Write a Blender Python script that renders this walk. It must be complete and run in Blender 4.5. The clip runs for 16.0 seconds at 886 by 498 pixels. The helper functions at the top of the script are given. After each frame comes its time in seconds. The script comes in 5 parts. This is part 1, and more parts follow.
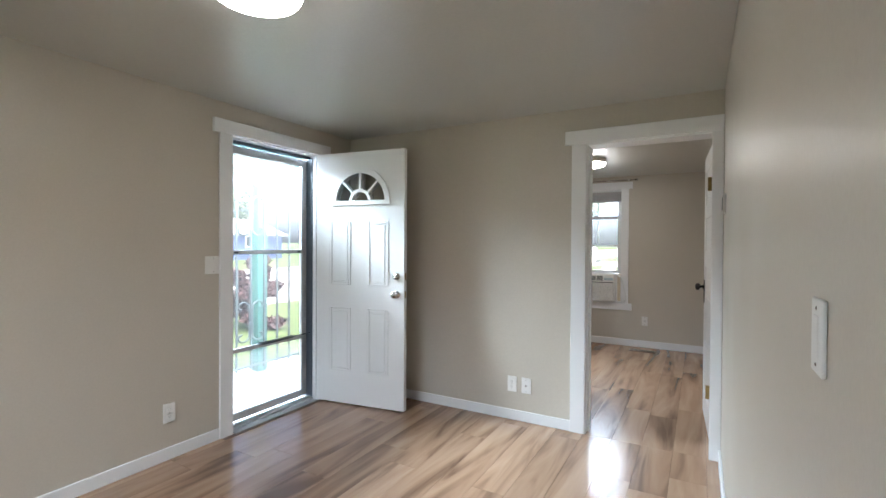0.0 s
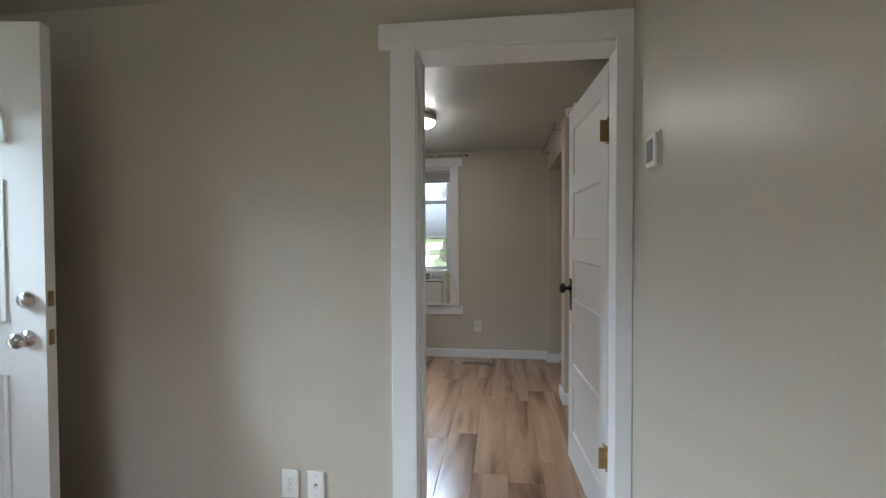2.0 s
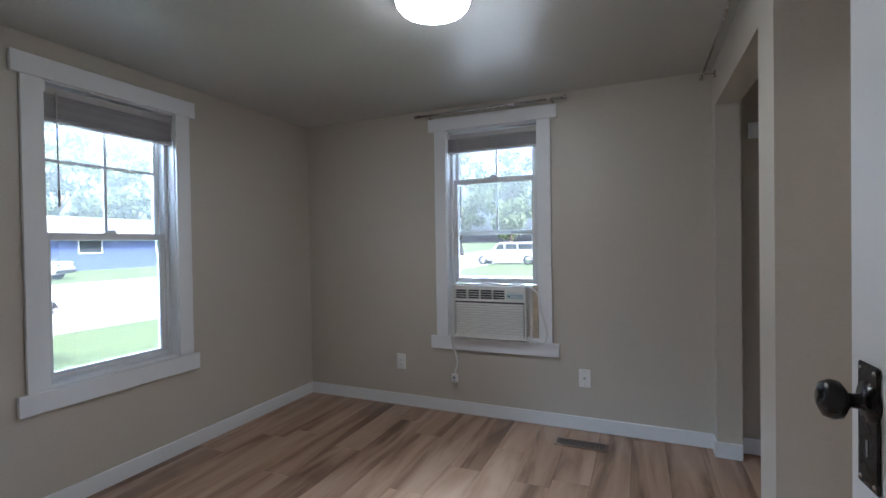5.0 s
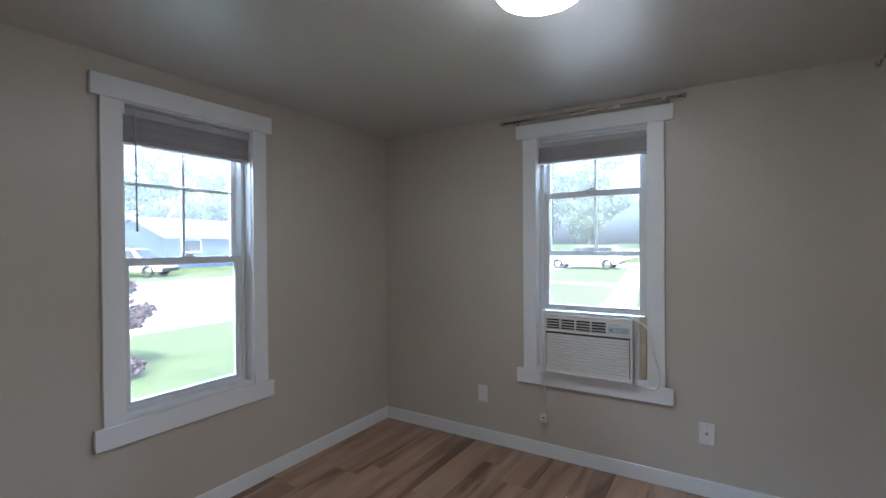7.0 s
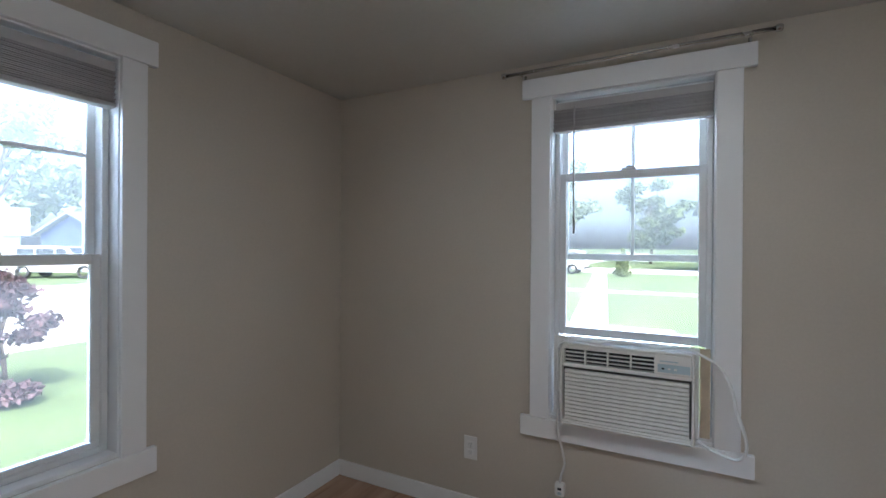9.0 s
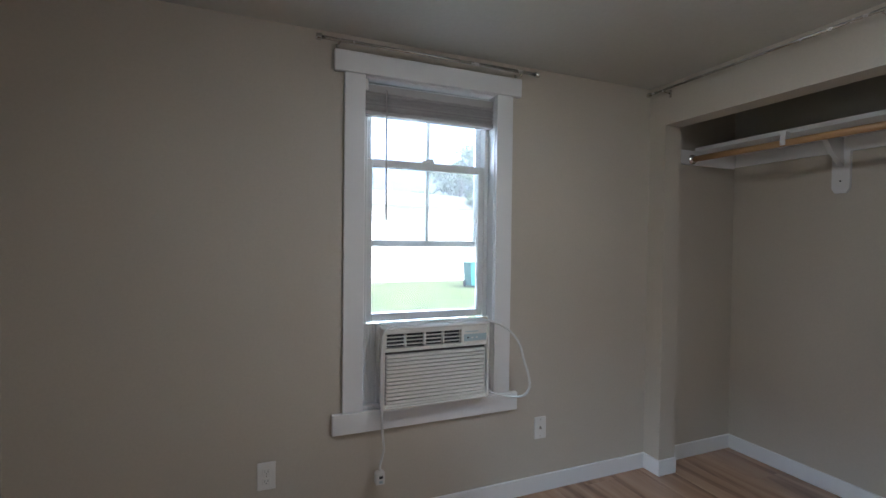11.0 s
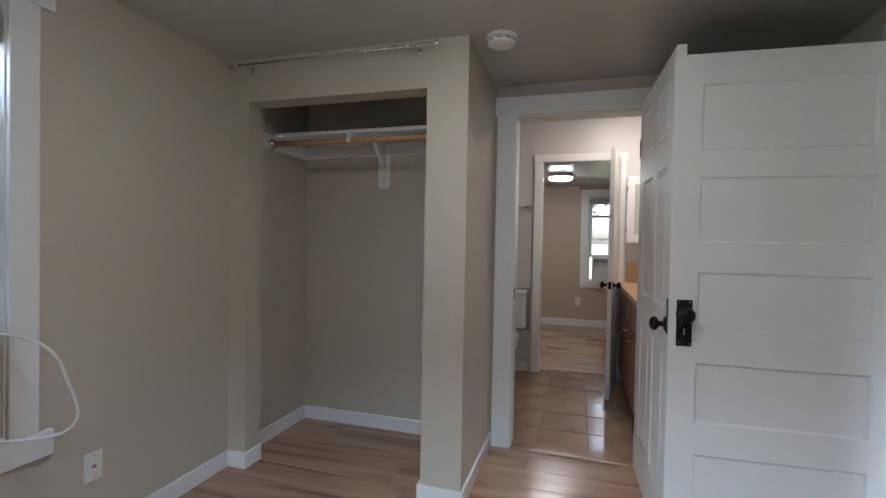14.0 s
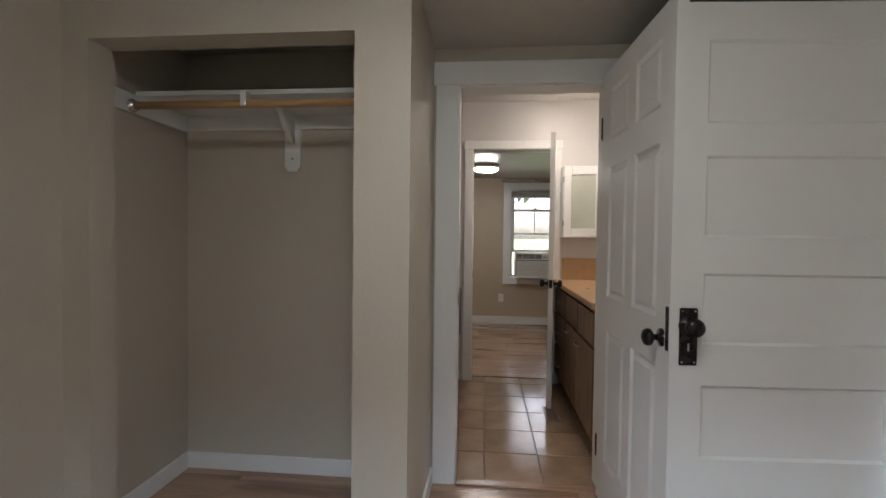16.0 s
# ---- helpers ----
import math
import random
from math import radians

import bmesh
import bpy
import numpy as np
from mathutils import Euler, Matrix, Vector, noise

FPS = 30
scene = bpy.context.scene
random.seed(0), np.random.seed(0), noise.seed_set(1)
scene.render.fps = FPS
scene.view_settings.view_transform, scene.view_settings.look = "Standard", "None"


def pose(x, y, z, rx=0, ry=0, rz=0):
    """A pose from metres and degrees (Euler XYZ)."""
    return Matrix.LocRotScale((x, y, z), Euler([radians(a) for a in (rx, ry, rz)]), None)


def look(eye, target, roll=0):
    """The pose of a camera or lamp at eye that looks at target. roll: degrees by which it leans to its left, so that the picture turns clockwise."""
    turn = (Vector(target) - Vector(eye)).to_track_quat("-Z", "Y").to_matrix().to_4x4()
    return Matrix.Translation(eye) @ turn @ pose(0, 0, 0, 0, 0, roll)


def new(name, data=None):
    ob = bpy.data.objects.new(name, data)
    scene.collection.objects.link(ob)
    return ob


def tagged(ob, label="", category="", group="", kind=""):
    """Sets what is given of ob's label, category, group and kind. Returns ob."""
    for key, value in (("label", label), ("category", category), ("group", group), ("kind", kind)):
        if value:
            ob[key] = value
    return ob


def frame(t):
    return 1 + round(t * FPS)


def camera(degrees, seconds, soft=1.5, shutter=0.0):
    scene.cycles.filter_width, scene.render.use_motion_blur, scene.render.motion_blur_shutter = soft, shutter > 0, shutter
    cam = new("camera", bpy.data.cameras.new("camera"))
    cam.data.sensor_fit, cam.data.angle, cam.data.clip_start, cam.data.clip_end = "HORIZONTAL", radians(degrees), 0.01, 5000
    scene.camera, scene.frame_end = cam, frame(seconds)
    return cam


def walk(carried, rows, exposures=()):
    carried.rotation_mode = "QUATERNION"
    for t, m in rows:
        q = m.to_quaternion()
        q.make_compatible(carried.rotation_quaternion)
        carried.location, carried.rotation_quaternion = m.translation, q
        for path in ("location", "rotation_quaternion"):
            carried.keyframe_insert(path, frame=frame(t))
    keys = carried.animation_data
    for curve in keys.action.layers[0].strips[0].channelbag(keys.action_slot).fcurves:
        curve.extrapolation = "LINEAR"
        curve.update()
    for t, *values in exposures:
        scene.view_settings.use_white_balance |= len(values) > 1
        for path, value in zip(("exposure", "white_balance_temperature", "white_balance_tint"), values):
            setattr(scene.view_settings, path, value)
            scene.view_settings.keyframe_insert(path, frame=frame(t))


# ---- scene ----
cam = camera(88.2, 16.0)
EXPOSURES = [(t, e, k, 10) for t, e, k in ((0, 4.0, 5850), (1, 3.95, 5750), (1.5, 3.85, 5650), (2, 3.55, 5800), (2.5, 3.5, 5750), (3, 3.5, 5600), (3.5, 3.55, 5400), (4, 3.64, 5250), (5, 3.72, 5100), (8, 3.78, 5150), (10.5, 3.7, 5350), (12, 3.74, 5250), (13.5, 3.82, 5350), (15, 3.68, 5700), (16, 3.68, 5800))]
PATH = [
    (0, (0.576, 0.117, 1.312), (-0.402, 1.859, 1.288), 0.3),
    (0.5, (0.388, 0.408, 1.263), (-0.422, 2.236, 1.245), 0.1),
    (1, (0.286, 0.769, 1.251), (-0.323, 2.674, 1.224), 0.1),
    (1.5, (0.228, 1.176, 1.244), (-0.172, 3.135, 1.212), -0.0),
    (2, (0.218, 1.587, 1.267), (-0.032, 3.571, 1.222), -0.2),
    (2.5, (0.23, 2.036, 1.298), (0.097, 4.03, 1.224), -0.3),
    (3, (0.179, 2.373, 1.31), (0.12, 4.371, 1.241), -0.1),
    (3.5, (0.229, 2.699, 1.282), (0.161, 4.697, 1.234), -0.0),
    (4, (0.252, 2.992, 1.236), (0.234, 4.991, 1.206), -0.4),
    (4.5, (0.28, 3.222, 1.25), (-0.091, 5.187, 1.204), -0.9),
    (5, (0.309, 3.391, 1.223), (-0.482, 5.228, 1.197), -0.9),
    (5.2, (0.318, 3.445, 1.202), (-0.578, 5.232, 1.191), -1.1),
    (7.5, (0.02, 3.767, 1.395), (-1.051, 5.456, 1.376), -0.5),
    (8, (-0.035, 3.982, 1.407), (-1.109, 5.669, 1.391), -0.6),
    (8.2, (-0.08, 4.075, 1.393), (-1.153, 5.762, 1.379), -0.3),
    (10.3, (-1.169, 4.486, 1.304), (-1.218, 6.485, 1.272), 0.4),
    (10.5, (-1.261, 4.483, 1.32), (-1.083, 6.475, 1.268), 0.5),
    (11, (-1.412, 4.441, 1.31), (-0.65, 6.289, 1.273), 0.7),
    (11.5, (-1.471, 4.399, 1.255), (-0.294, 6.016, 1.254), 0.6),
    (12, (-1.57, 4.422, 1.236), (-0.057, 5.729, 1.234), 1.0),
    (12.5, (-1.537, 4.424, 1.234), (0.169, 5.467, 1.219), 1.1),
    (13, (-1.469, 4.476, 1.215), (0.343, 5.323, 1.191), 1.2),
    (13.5, (-1.418, 4.554, 1.218), (0.469, 5.218, 1.187), 1.1),
    (14, (-1.348, 4.627, 1.249), (0.568, 5.198, 1.214), 1.1),
    (14.5, (-1.258, 4.732, 1.274), (0.682, 5.217, 1.232), 0.9),
    (15, (-1.172, 4.807, 1.268), (0.796, 5.161, 1.228), 1.0),
    (15.5, (-1.023, 4.841, 1.258), (0.96, 5.102, 1.217), 0.8),
    (16, (-0.874, 4.866, 1.25), (1.117, 5.05, 1.2), 0.7),
]
walk(cam, [(t, look(eye, target, roll)) for t, eye, target, roll in PATH], EXPOSURES)

# ---- light ----
world = bpy.data.worlds.new("sky")
scene.world = world
world.use_nodes = True
wn = world.node_tree.nodes
sky = wn.new("ShaderNodeTexSky")
sky.sky_type, sky.sun_disc = "NISHITA", False
sky.sun_elevation, sky.sun_rotation = radians(52), radians(125)
sky.air_density, sky.dust_density = 0.4, 6.0
wn["Background"].inputs["Strength"].default_value = 0.10
world.node_tree.links.new(sky.outputs["Color"], wn["Background"].inputs["Color"])
sun = new("sun", bpy.data.lights.new("sun", "SUN"))
sun.data.energy, sun.data.angle, sun.data.color = 0.85, radians(2.0), (1.0, 0.92, 0.80)
sun.matrix_basis = look((0, 0, 0), (-math.sin(radians(125)) * math.cos(radians(52)), -math.cos(radians(125)) * math.cos(radians(52)), -math.sin(radians(52))))
LAMP = 4.1


def fill_light(name, at, aim, w, h, power):
    """Area lamp added just outside an opening to boost the daylight indoors."""
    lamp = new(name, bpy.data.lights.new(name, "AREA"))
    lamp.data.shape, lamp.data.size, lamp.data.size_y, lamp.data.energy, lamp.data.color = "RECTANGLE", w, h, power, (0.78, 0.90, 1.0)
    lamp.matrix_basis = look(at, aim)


fill_light("fill_light_west_window", (-3.15, 4.93, 2.60), (-1.2, 4.93, 0.9), 1.2, 0.9, 50.0)
fill_light("fill_light_north_window", (-0.64, 7.40, 2.65), (-0.64, 5.5, 1.0), 1.2, 0.9, 38.0)
fill_light("fill_light_front_door", (-2.95, 2.45, 2.38), (-1.3, 2.75, 0.8), 1.1, 0.7, 52.0)
fill_light("fill_light_south_window", (-0.95, -2.75, 2.6), (-0.95, 0.6, 1.0), 1.6, 0.9, 30.0)


# ---- materials ----
def mat(name, color, rough=0.5, metal=0.0, vary=0.06, scale=3.0, grain=0.0, grain_scale=200.0, bump=0.0, bump_scale=300.0, spec=0.5, random_tone=0.0, coat=0.0, rough_vary=0.08):
    """Paint, plastic, metal or stone: broad stains, fine grain, relief and uneven gloss."""
    m = bpy.data.materials.new(name)
    m.use_nodes = True
    n, l = m.node_tree.nodes, m.node_tree.links
    b = n["Principled BSDF"]
    co = n.new("ShaderNodeTexCoord")
    big = n.new("ShaderNodeTexNoise")
    big.inputs["Scale"].default_value, big.inputs["Detail"].default_value = scale, 5
    l.new(co.outputs["Object"], big.inputs["Vector"])
    fine = n.new("ShaderNodeTexNoise")
    fine.inputs["Scale"].default_value, fine.inputs["Detail"].default_value = grain_scale, 2
    l.new(co.outputs["Object"], fine.inputs["Vector"])
    span = n.new("ShaderNodeMapRange")
    span.inputs["From Min"].default_value, span.inputs["From Max"].default_value = 0.3, 0.7
    span.inputs["To Min"].default_value, span.inputs["To Max"].default_value = 1 - vary, 1 + vary
    l.new(big.outputs["Fac"], span.inputs["Value"])
    span2 = n.new("ShaderNodeMapRange")
    span2.inputs["From Min"].default_value, span2.inputs["From Max"].default_value = 0.3, 0.7
    span2.inputs["To Min"].default_value, span2.inputs["To Max"].default_value = 1 - grain, 1 + grain
    l.new(fine.outputs["Fac"], span2.inputs["Value"])
    mul = n.new("ShaderNodeMath")
    mul.operation = "MULTIPLY"
    l.new(span.outputs["Result"], mul.inputs[0])
    l.new(span2.outputs["Result"], mul.inputs[1])
    last = mul
    if random_tone:
        info = n.new("ShaderNodeObjectInfo")
        tone = n.new("ShaderNodeMapRange")
        tone.inputs["To Min"].default_value, tone.inputs["To Max"].default_value = 1 - random_tone, 1 + random_tone
        l.new(info.outputs["Random"], tone.inputs["Value"])
        last = n.new("ShaderNodeMath")
        last.operation = "MULTIPLY"
        l.new(mul.outputs["Value"], last.inputs[0])
        l.new(tone.outputs["Result"], last.inputs[1])
    hue = n.new("ShaderNodeHueSaturation")
    hue.inputs["Color"].default_value = (*color, 1)
    l.new(last.outputs["Value"], hue.inputs["Value"])
    l.new(hue.outputs["Color"], b.inputs["Base Color"])
    gl = n.new("ShaderNodeMapRange")
    gl.inputs["From Min"].default_value, gl.inputs["From Max"].default_value = 0.3, 0.7
    gl.inputs["To Min"].default_value, gl.inputs["To Max"].default_value = max(0.03, rough - rough_vary), min(1, rough + rough_vary)
    l.new(big.outputs["Fac"], gl.inputs["Value"])
    l.new(gl.outputs["Result"], b.inputs["Roughness"])
    b.inputs["Metallic"].default_value = metal
    b.inputs["Specular IOR Level"].default_value = spec
    b.inputs["Coat Weight"].default_value = coat
    if bump:
        rel = n.new("ShaderNodeTexNoise")
        rel.inputs["Scale"].default_value, rel.inputs["Detail"].default_value = bump_scale, 4
        l.new(co.outputs["Object"], rel.inputs["Vector"])
        bp = n.new("ShaderNodeBump")
        bp.inputs["Strength"].default_value, bp.inputs["Distance"].default_value = bump, 0.004
        l.new(rel.outputs["Fac"], bp.inputs["Height"])
        l.new(bp.outputs["Normal"], b.inputs["Normal"])
    return m


def wood_mat(name, dark, mid, light, along="Y", rough=0.3, fine=1.0, tone=0.22):
    """Boards with long grain and darker swirls; each piece takes its own tone and cut of the grain."""
    m = bpy.data.materials.new(name)
    m.use_nodes = True
    n, l = m.node_tree.nodes, m.node_tree.links
    b = n["Principled BSDF"]
    co, info = n.new("ShaderNodeTexCoord"), n.new("ShaderNodeObjectInfo")
    shift = n.new("ShaderNodeVectorMath")
    shift.operation = "MULTIPLY_ADD"
    l.new(info.outputs["Random"], shift.inputs[0])
    shift.inputs[1].default_value = (37.0, 91.0, 53.0)
    l.new(co.outputs["Object"], shift.inputs[2])
    mp = n.new("ShaderNodeMapping")
    stretch = {"X": (0.8, 9, 9), "Y": (7.5, 0.9, 7.5), "Z": (9, 9, 0.8)}[along]
    mp.inputs["Scale"].default_value = [s * fine for s in stretch]
    l.new(shift.outputs["Vector"], mp.inputs["Vector"])
    a = n.new("ShaderNodeTexNoise")
    a.inputs["Scale"].default_value, a.inputs["Detail"].default_value, a.inputs["Distortion"].default_value = 1.0, 3.5, 0.9
    l.new(mp.outputs["Vector"], a.inputs["Vector"])
    mp2 = n.new("ShaderNodeMapping")
    mp2.inputs["Scale"].default_value = [s * 7 * fine if s > 2 else s * 3 * fine for s in stretch]
    l.new(shift.outputs["Vector"], mp2.inputs["Vector"])
    g = n.new("ShaderNodeTexNoise")
    g.inputs["Scale"].default_value, g.inputs["Detail"].default_value = 1.5, 3
    l.new(mp2.outputs["Vector"], g.inputs["Vector"])
    mixf = n.new("ShaderNodeMath")
    mixf.operation = "MULTIPLY_ADD"
    l.new(g.outputs["Fac"], mixf.inputs[0])
    mixf.inputs[1].default_value = 0.06
    l.new(a.outputs["Fac"], mixf.inputs[2])
    ramp = n.new("ShaderNodeValToRGB")
    e = ramp.color_ramp.elements
    e[0].position, e[0].color = 0.33, (*dark, 1)
    e[1].position, e[1].color = 0.72, (*light, 1)
    k = ramp.color_ramp.elements.new(0.51)
    k.color = (*mid, 1)
    l.new(mixf.outputs["Value"], ramp.inputs["Fac"])
    hue = n.new("ShaderNodeHueSaturation")
    tr = n.new("ShaderNodeMapRange")
    tr.inputs["To Min"].default_value, tr.inputs["To Max"].default_value = 1 - tone, 1 + tone
    l.new(info.outputs["Random"], tr.inputs["Value"])
    l.new(tr.outputs["Result"], hue.inputs["Value"])
    l.new(ramp.outputs["Color"], hue.inputs["Color"])
    l.new(hue.outputs["Color"], b.inputs["Base Color"])
    rr = n.new("ShaderNodeMapRange")
    rr.inputs["To Min"].default_value, rr.inputs["To Max"].default_value = rough - 0.02, rough + 0.03
    l.new(g.outputs["Fac"], rr.inputs["Value"])
    l.new(rr.outputs["Result"], b.inputs["Roughness"])
    b.inputs["Specular IOR Level"].default_value = 0.5
    b.inputs["Coat Weight"].default_value, b.inputs["Coat Roughness"].default_value = 0.2, 0.25
    bp = n.new("ShaderNodeBump")
    bp.inputs["Strength"].default_value, bp.inputs["Distance"].default_value = 0.015, 0.002
    l.new(g.outputs["Fac"], bp.inputs["Height"])
    l.new(bp.outputs["Normal"], b.inputs["Normal"])
    return m


def glass_mat(name, haze=0.03, tint=(0.86, 0.86, 0.84), gloss=0.02):
    m = bpy.data.materials.new(name)
    m.use_nodes = True
    n, l = m.node_tree.nodes, m.node_tree.links
    n.remove(n["Principled BSDF"])
    clear, shine, mix, fr = n.new("ShaderNodeBsdfTransparent"), n.new("ShaderNodeBsdfGlossy"), n.new("ShaderNodeMixShader"), n.new("ShaderNodeFresnel")
    clear.inputs["Color"].default_value = (*tint, 1)
    shine.inputs["Roughness"].default_value = gloss
    fr.inputs["IOR"].default_value = 1.35
    # translucent white puts the pale haze over the view into the glass
    haze_bsdf, hazed = n.new("ShaderNodeBsdfTranslucent"), n.new("ShaderNodeMixShader")
    haze_bsdf.inputs["Color"].default_value = (1.0, 0.98, 0.95, 1)
    hazed.inputs["Fac"].default_value = haze
    l.new(clear.outputs["BSDF"], hazed.inputs[1])
    l.new(haze_bsdf.outputs["BSDF"], hazed.inputs[2])
    l.new(fr.outputs["Fac"], mix.inputs["Fac"])
    l.new(hazed.outputs["Shader"], mix.inputs[1])
    l.new(shine.outputs["BSDF"], mix.inputs[2])
    l.new(mix.outputs["Shader"], n["Material Output"].inputs["Surface"])
    return m


def glow_mat(name, color, strength):
    m = bpy.data.materials.new(name)
    m.use_nodes = True
    b = m.node_tree.nodes["Principled BSDF"]
    b.inputs["Base Color"].default_value = (0.85, 0.83, 0.78, 1)
    b.inputs["Roughness"].default_value = 0.35
    b.inputs["Emission Color"].default_value = (*color, 1)
    b.inputs["Emission Strength"].default_value = strength
    return m


WALL = mat("greige_wall_paint", (0.535, 0.487, 0.412), 0.38, vary=0.035, scale=1.2, grain=0.02, grain_scale=90, bump=0.10, bump_scale=160, spec=0.45)
WALL_BATH = mat("pale_grey_wall_paint", (0.62, 0.60, 0.60), 0.4, vary=0.03, scale=1.2, bump=0.08, bump_scale=160)
WALL_FAR = mat("tan_wall_paint", (0.50, 0.41, 0.30), 0.45, vary=0.03, scale=1.2, bump=0.08, bump_scale=160)
CEIL = mat("ceiling_paint", (0.50, 0.49, 0.452), 0.33, vary=0.02, scale=1.5, grain=0.02, grain_scale=60, bump=0.25, bump_scale=55, spec=0.7, rough_vary=0.015)
CEIL_BATH = mat("bath_ceiling_paint", (0.74, 0.71, 0.68), 0.5, vary=0.03, bump=0.2, bump_scale=70)
TRIM = mat("white_gloss_trim", (0.79, 0.79, 0.79), 0.40, vary=0.0, scale=4, bump=0.02, bump_scale=90, rough_vary=0.0)
DOORPAINT = mat("white_door_paint", (0.77, 0.765, 0.75), 0.42, vary=0.0, scale=3, bump=0.025, bump_scale=90, rough_vary=0.0)
PLASTIC = mat("white_plastic", (0.78, 0.77, 0.74), 0.4, vary=0.02, scale=8)
ACWHITE = mat("aged_cream_plastic", (0.74, 0.72, 0.67), 0.45, vary=0.03, scale=8)
ACBLUE = mat("pale_blue_panel", (0.42, 0.52, 0.55), 0.35, vary=0.03, scale=20)
CORD = mat("white_cord_rubber", (0.70, 0.70, 0.68), 0.5)
VINYL = mat("grey_white_vinyl", (0.70, 0.71, 0.71), 0.38, vary=0.03, scale=5)
ALU = mat("grey_aluminium", (0.58, 0.59, 0.60), 0.4, metal=0.4, vary=0.06, scale=9)
# near-black stands in for shade in vents and recesses; buttons and screws too
DARK = mat("dark_shadow_gap", (0.03, 0.035, 0.04), 0.6)
SEAL = mat("dark_blue_grey_seal", (0.06, 0.075, 0.095), 0.55)
CHROME = mat("satin_nickel", (0.62, 0.61, 0.59), 0.22, metal=1.0, vary=0.04, scale=20)
BRASS = mat("aged_brass", (0.36, 0.25, 0.10), 0.35, metal=1.0, vary=0.25, scale=30)
BRONZE = mat("black_bronze", (0.025, 0.022, 0.02), 0.28, metal=0.7, vary=0.3, scale=40)
IRON = mat("grey_painted_iron", (0.045, 0.05, 0.05), 0.45, vary=0.08, scale=12)
GLASS = glass_mat("window_glass")
GLASS_CLEAN = glass_mat("storm_door_glass", 0.015)
GLASS_HAZY = glass_mat("hazy_storm_door_glass", 0.06)
# flat grey stands in for the shade in the outlets' slots
SLOT = mat("grey_slot_shade", (0.28, 0.28, 0.27), 0.6)
LAMPRIM = mat("cream_lamp_drum", (0.80, 0.74, 0.60), 0.4, vary=0.04)
FROST = mat("pale_cabinet_glass", (0.50, 0.53, 0.47), 0.15, vary=0.05, scale=6)
LAMPGLOW_BATH = glow_mat("lit_bath_diffuser", (1.0, 0.82, 0.62), LAMP * 1.3)
LAMPGLOW = glow_mat("lit_lamp_diffuser", (1.0, 0.92, 0.80), LAMP)
LAMPGLOW_LIVING = glow_mat("lit_living_diffuser", (1.0, 0.92, 0.80), LAMP * 0.58)
SLAT = mat("grey_blind_slats", (0.42, 0.395, 0.385), 0.5, vary=0.08, scale=4, random_tone=0.1)
RODWOOD = wood_mat("closet_rod_wood", (0.42, 0.24, 0.11), (0.50, 0.30, 0.14), (0.58, 0.37, 0.18), "Y", 0.4, 2.0, 0.05)
PLANK = wood_mat("laminate_planks", (0.155, 0.09, 0.056), (0.35, 0.215, 0.135), (0.46, 0.305, 0.202), "Y", 0.22, 1.0, 0.07)
OAK = wood_mat("vanity_oak", (0.13, 0.075, 0.035), (0.22, 0.13, 0.065), (0.30, 0.19, 0.10), "Z", 0.4, 2.0, 0.1)
SUBFLOOR = mat("dark_joint", (0.06, 0.045, 0.035), 0.8)
TILE = mat("brown_stone_tile", (0.31, 0.21, 0.135), 0.13, vary=0.22, scale=5, grain=0.06, grain_scale=60, bump=0.12, bump_scale=25, random_tone=0.16)
GROUT = mat("tile_grout", (0.22, 0.19, 0.16), 0.9)
COUNTER = mat("orange_tan_laminate", (0.55, 0.36, 0.20), 0.35, vary=0.06, scale=10, grain=0.08, grain_scale=120)
CERAMIC = mat("white_ceramic", (0.80, 0.80, 0.79), 0.12, vary=0.015, rough_vary=0.03)
GREYBOARD = mat("grey_wall_patch", (0.30, 0.30, 0.31), 0.6, vary=0.1, scale=6)
VENTMETAL = mat("brown_vent_metal", (0.20, 0.14, 0.10), 0.4, metal=0.4, vary=0.1, scale=20)
WOODFILL = mat("raw_wood_filler", (0.58, 0.49, 0.36), 0.6, vary=0.12, scale=14)
# dark backing colour stands in for the shade between the louvers
ACDARK = mat("grille_shadow_plastic", (0.10, 0.095, 0.085), 0.6)
SCREEN = mat("thermostat_screen", (0.16, 0.19, 0.18), 0.55, spec=0.25)


# ---- building helpers ----
def box(bm, x0, x1, y0, y1, z0, z1, bevel=0.0, seg=1):
    t = bmesh.new()
    bmesh.ops.create_cube(t, size=1, matrix=Matrix.Translation(((x0 + x1) / 2, (y0 + y1) / 2, (z0 + z1) / 2)) @ Matrix.Diagonal((x1 - x0, y1 - y0, z1 - z0, 1)))
    if bevel:
        bmesh.ops.bevel(t, geom=t.edges[:], offset=bevel, segments=seg, affect="EDGES", profile=0.5)
    join(bm, t)
    return bm


def join(bm, t, m=None):
    me = bpy.data.meshes.new("tmp")
    t.to_mesh(me)
    t.free()
    if m is not None:
        me.transform(m)
    bm.from_mesh(me)
    bpy.data.meshes.remove(me)


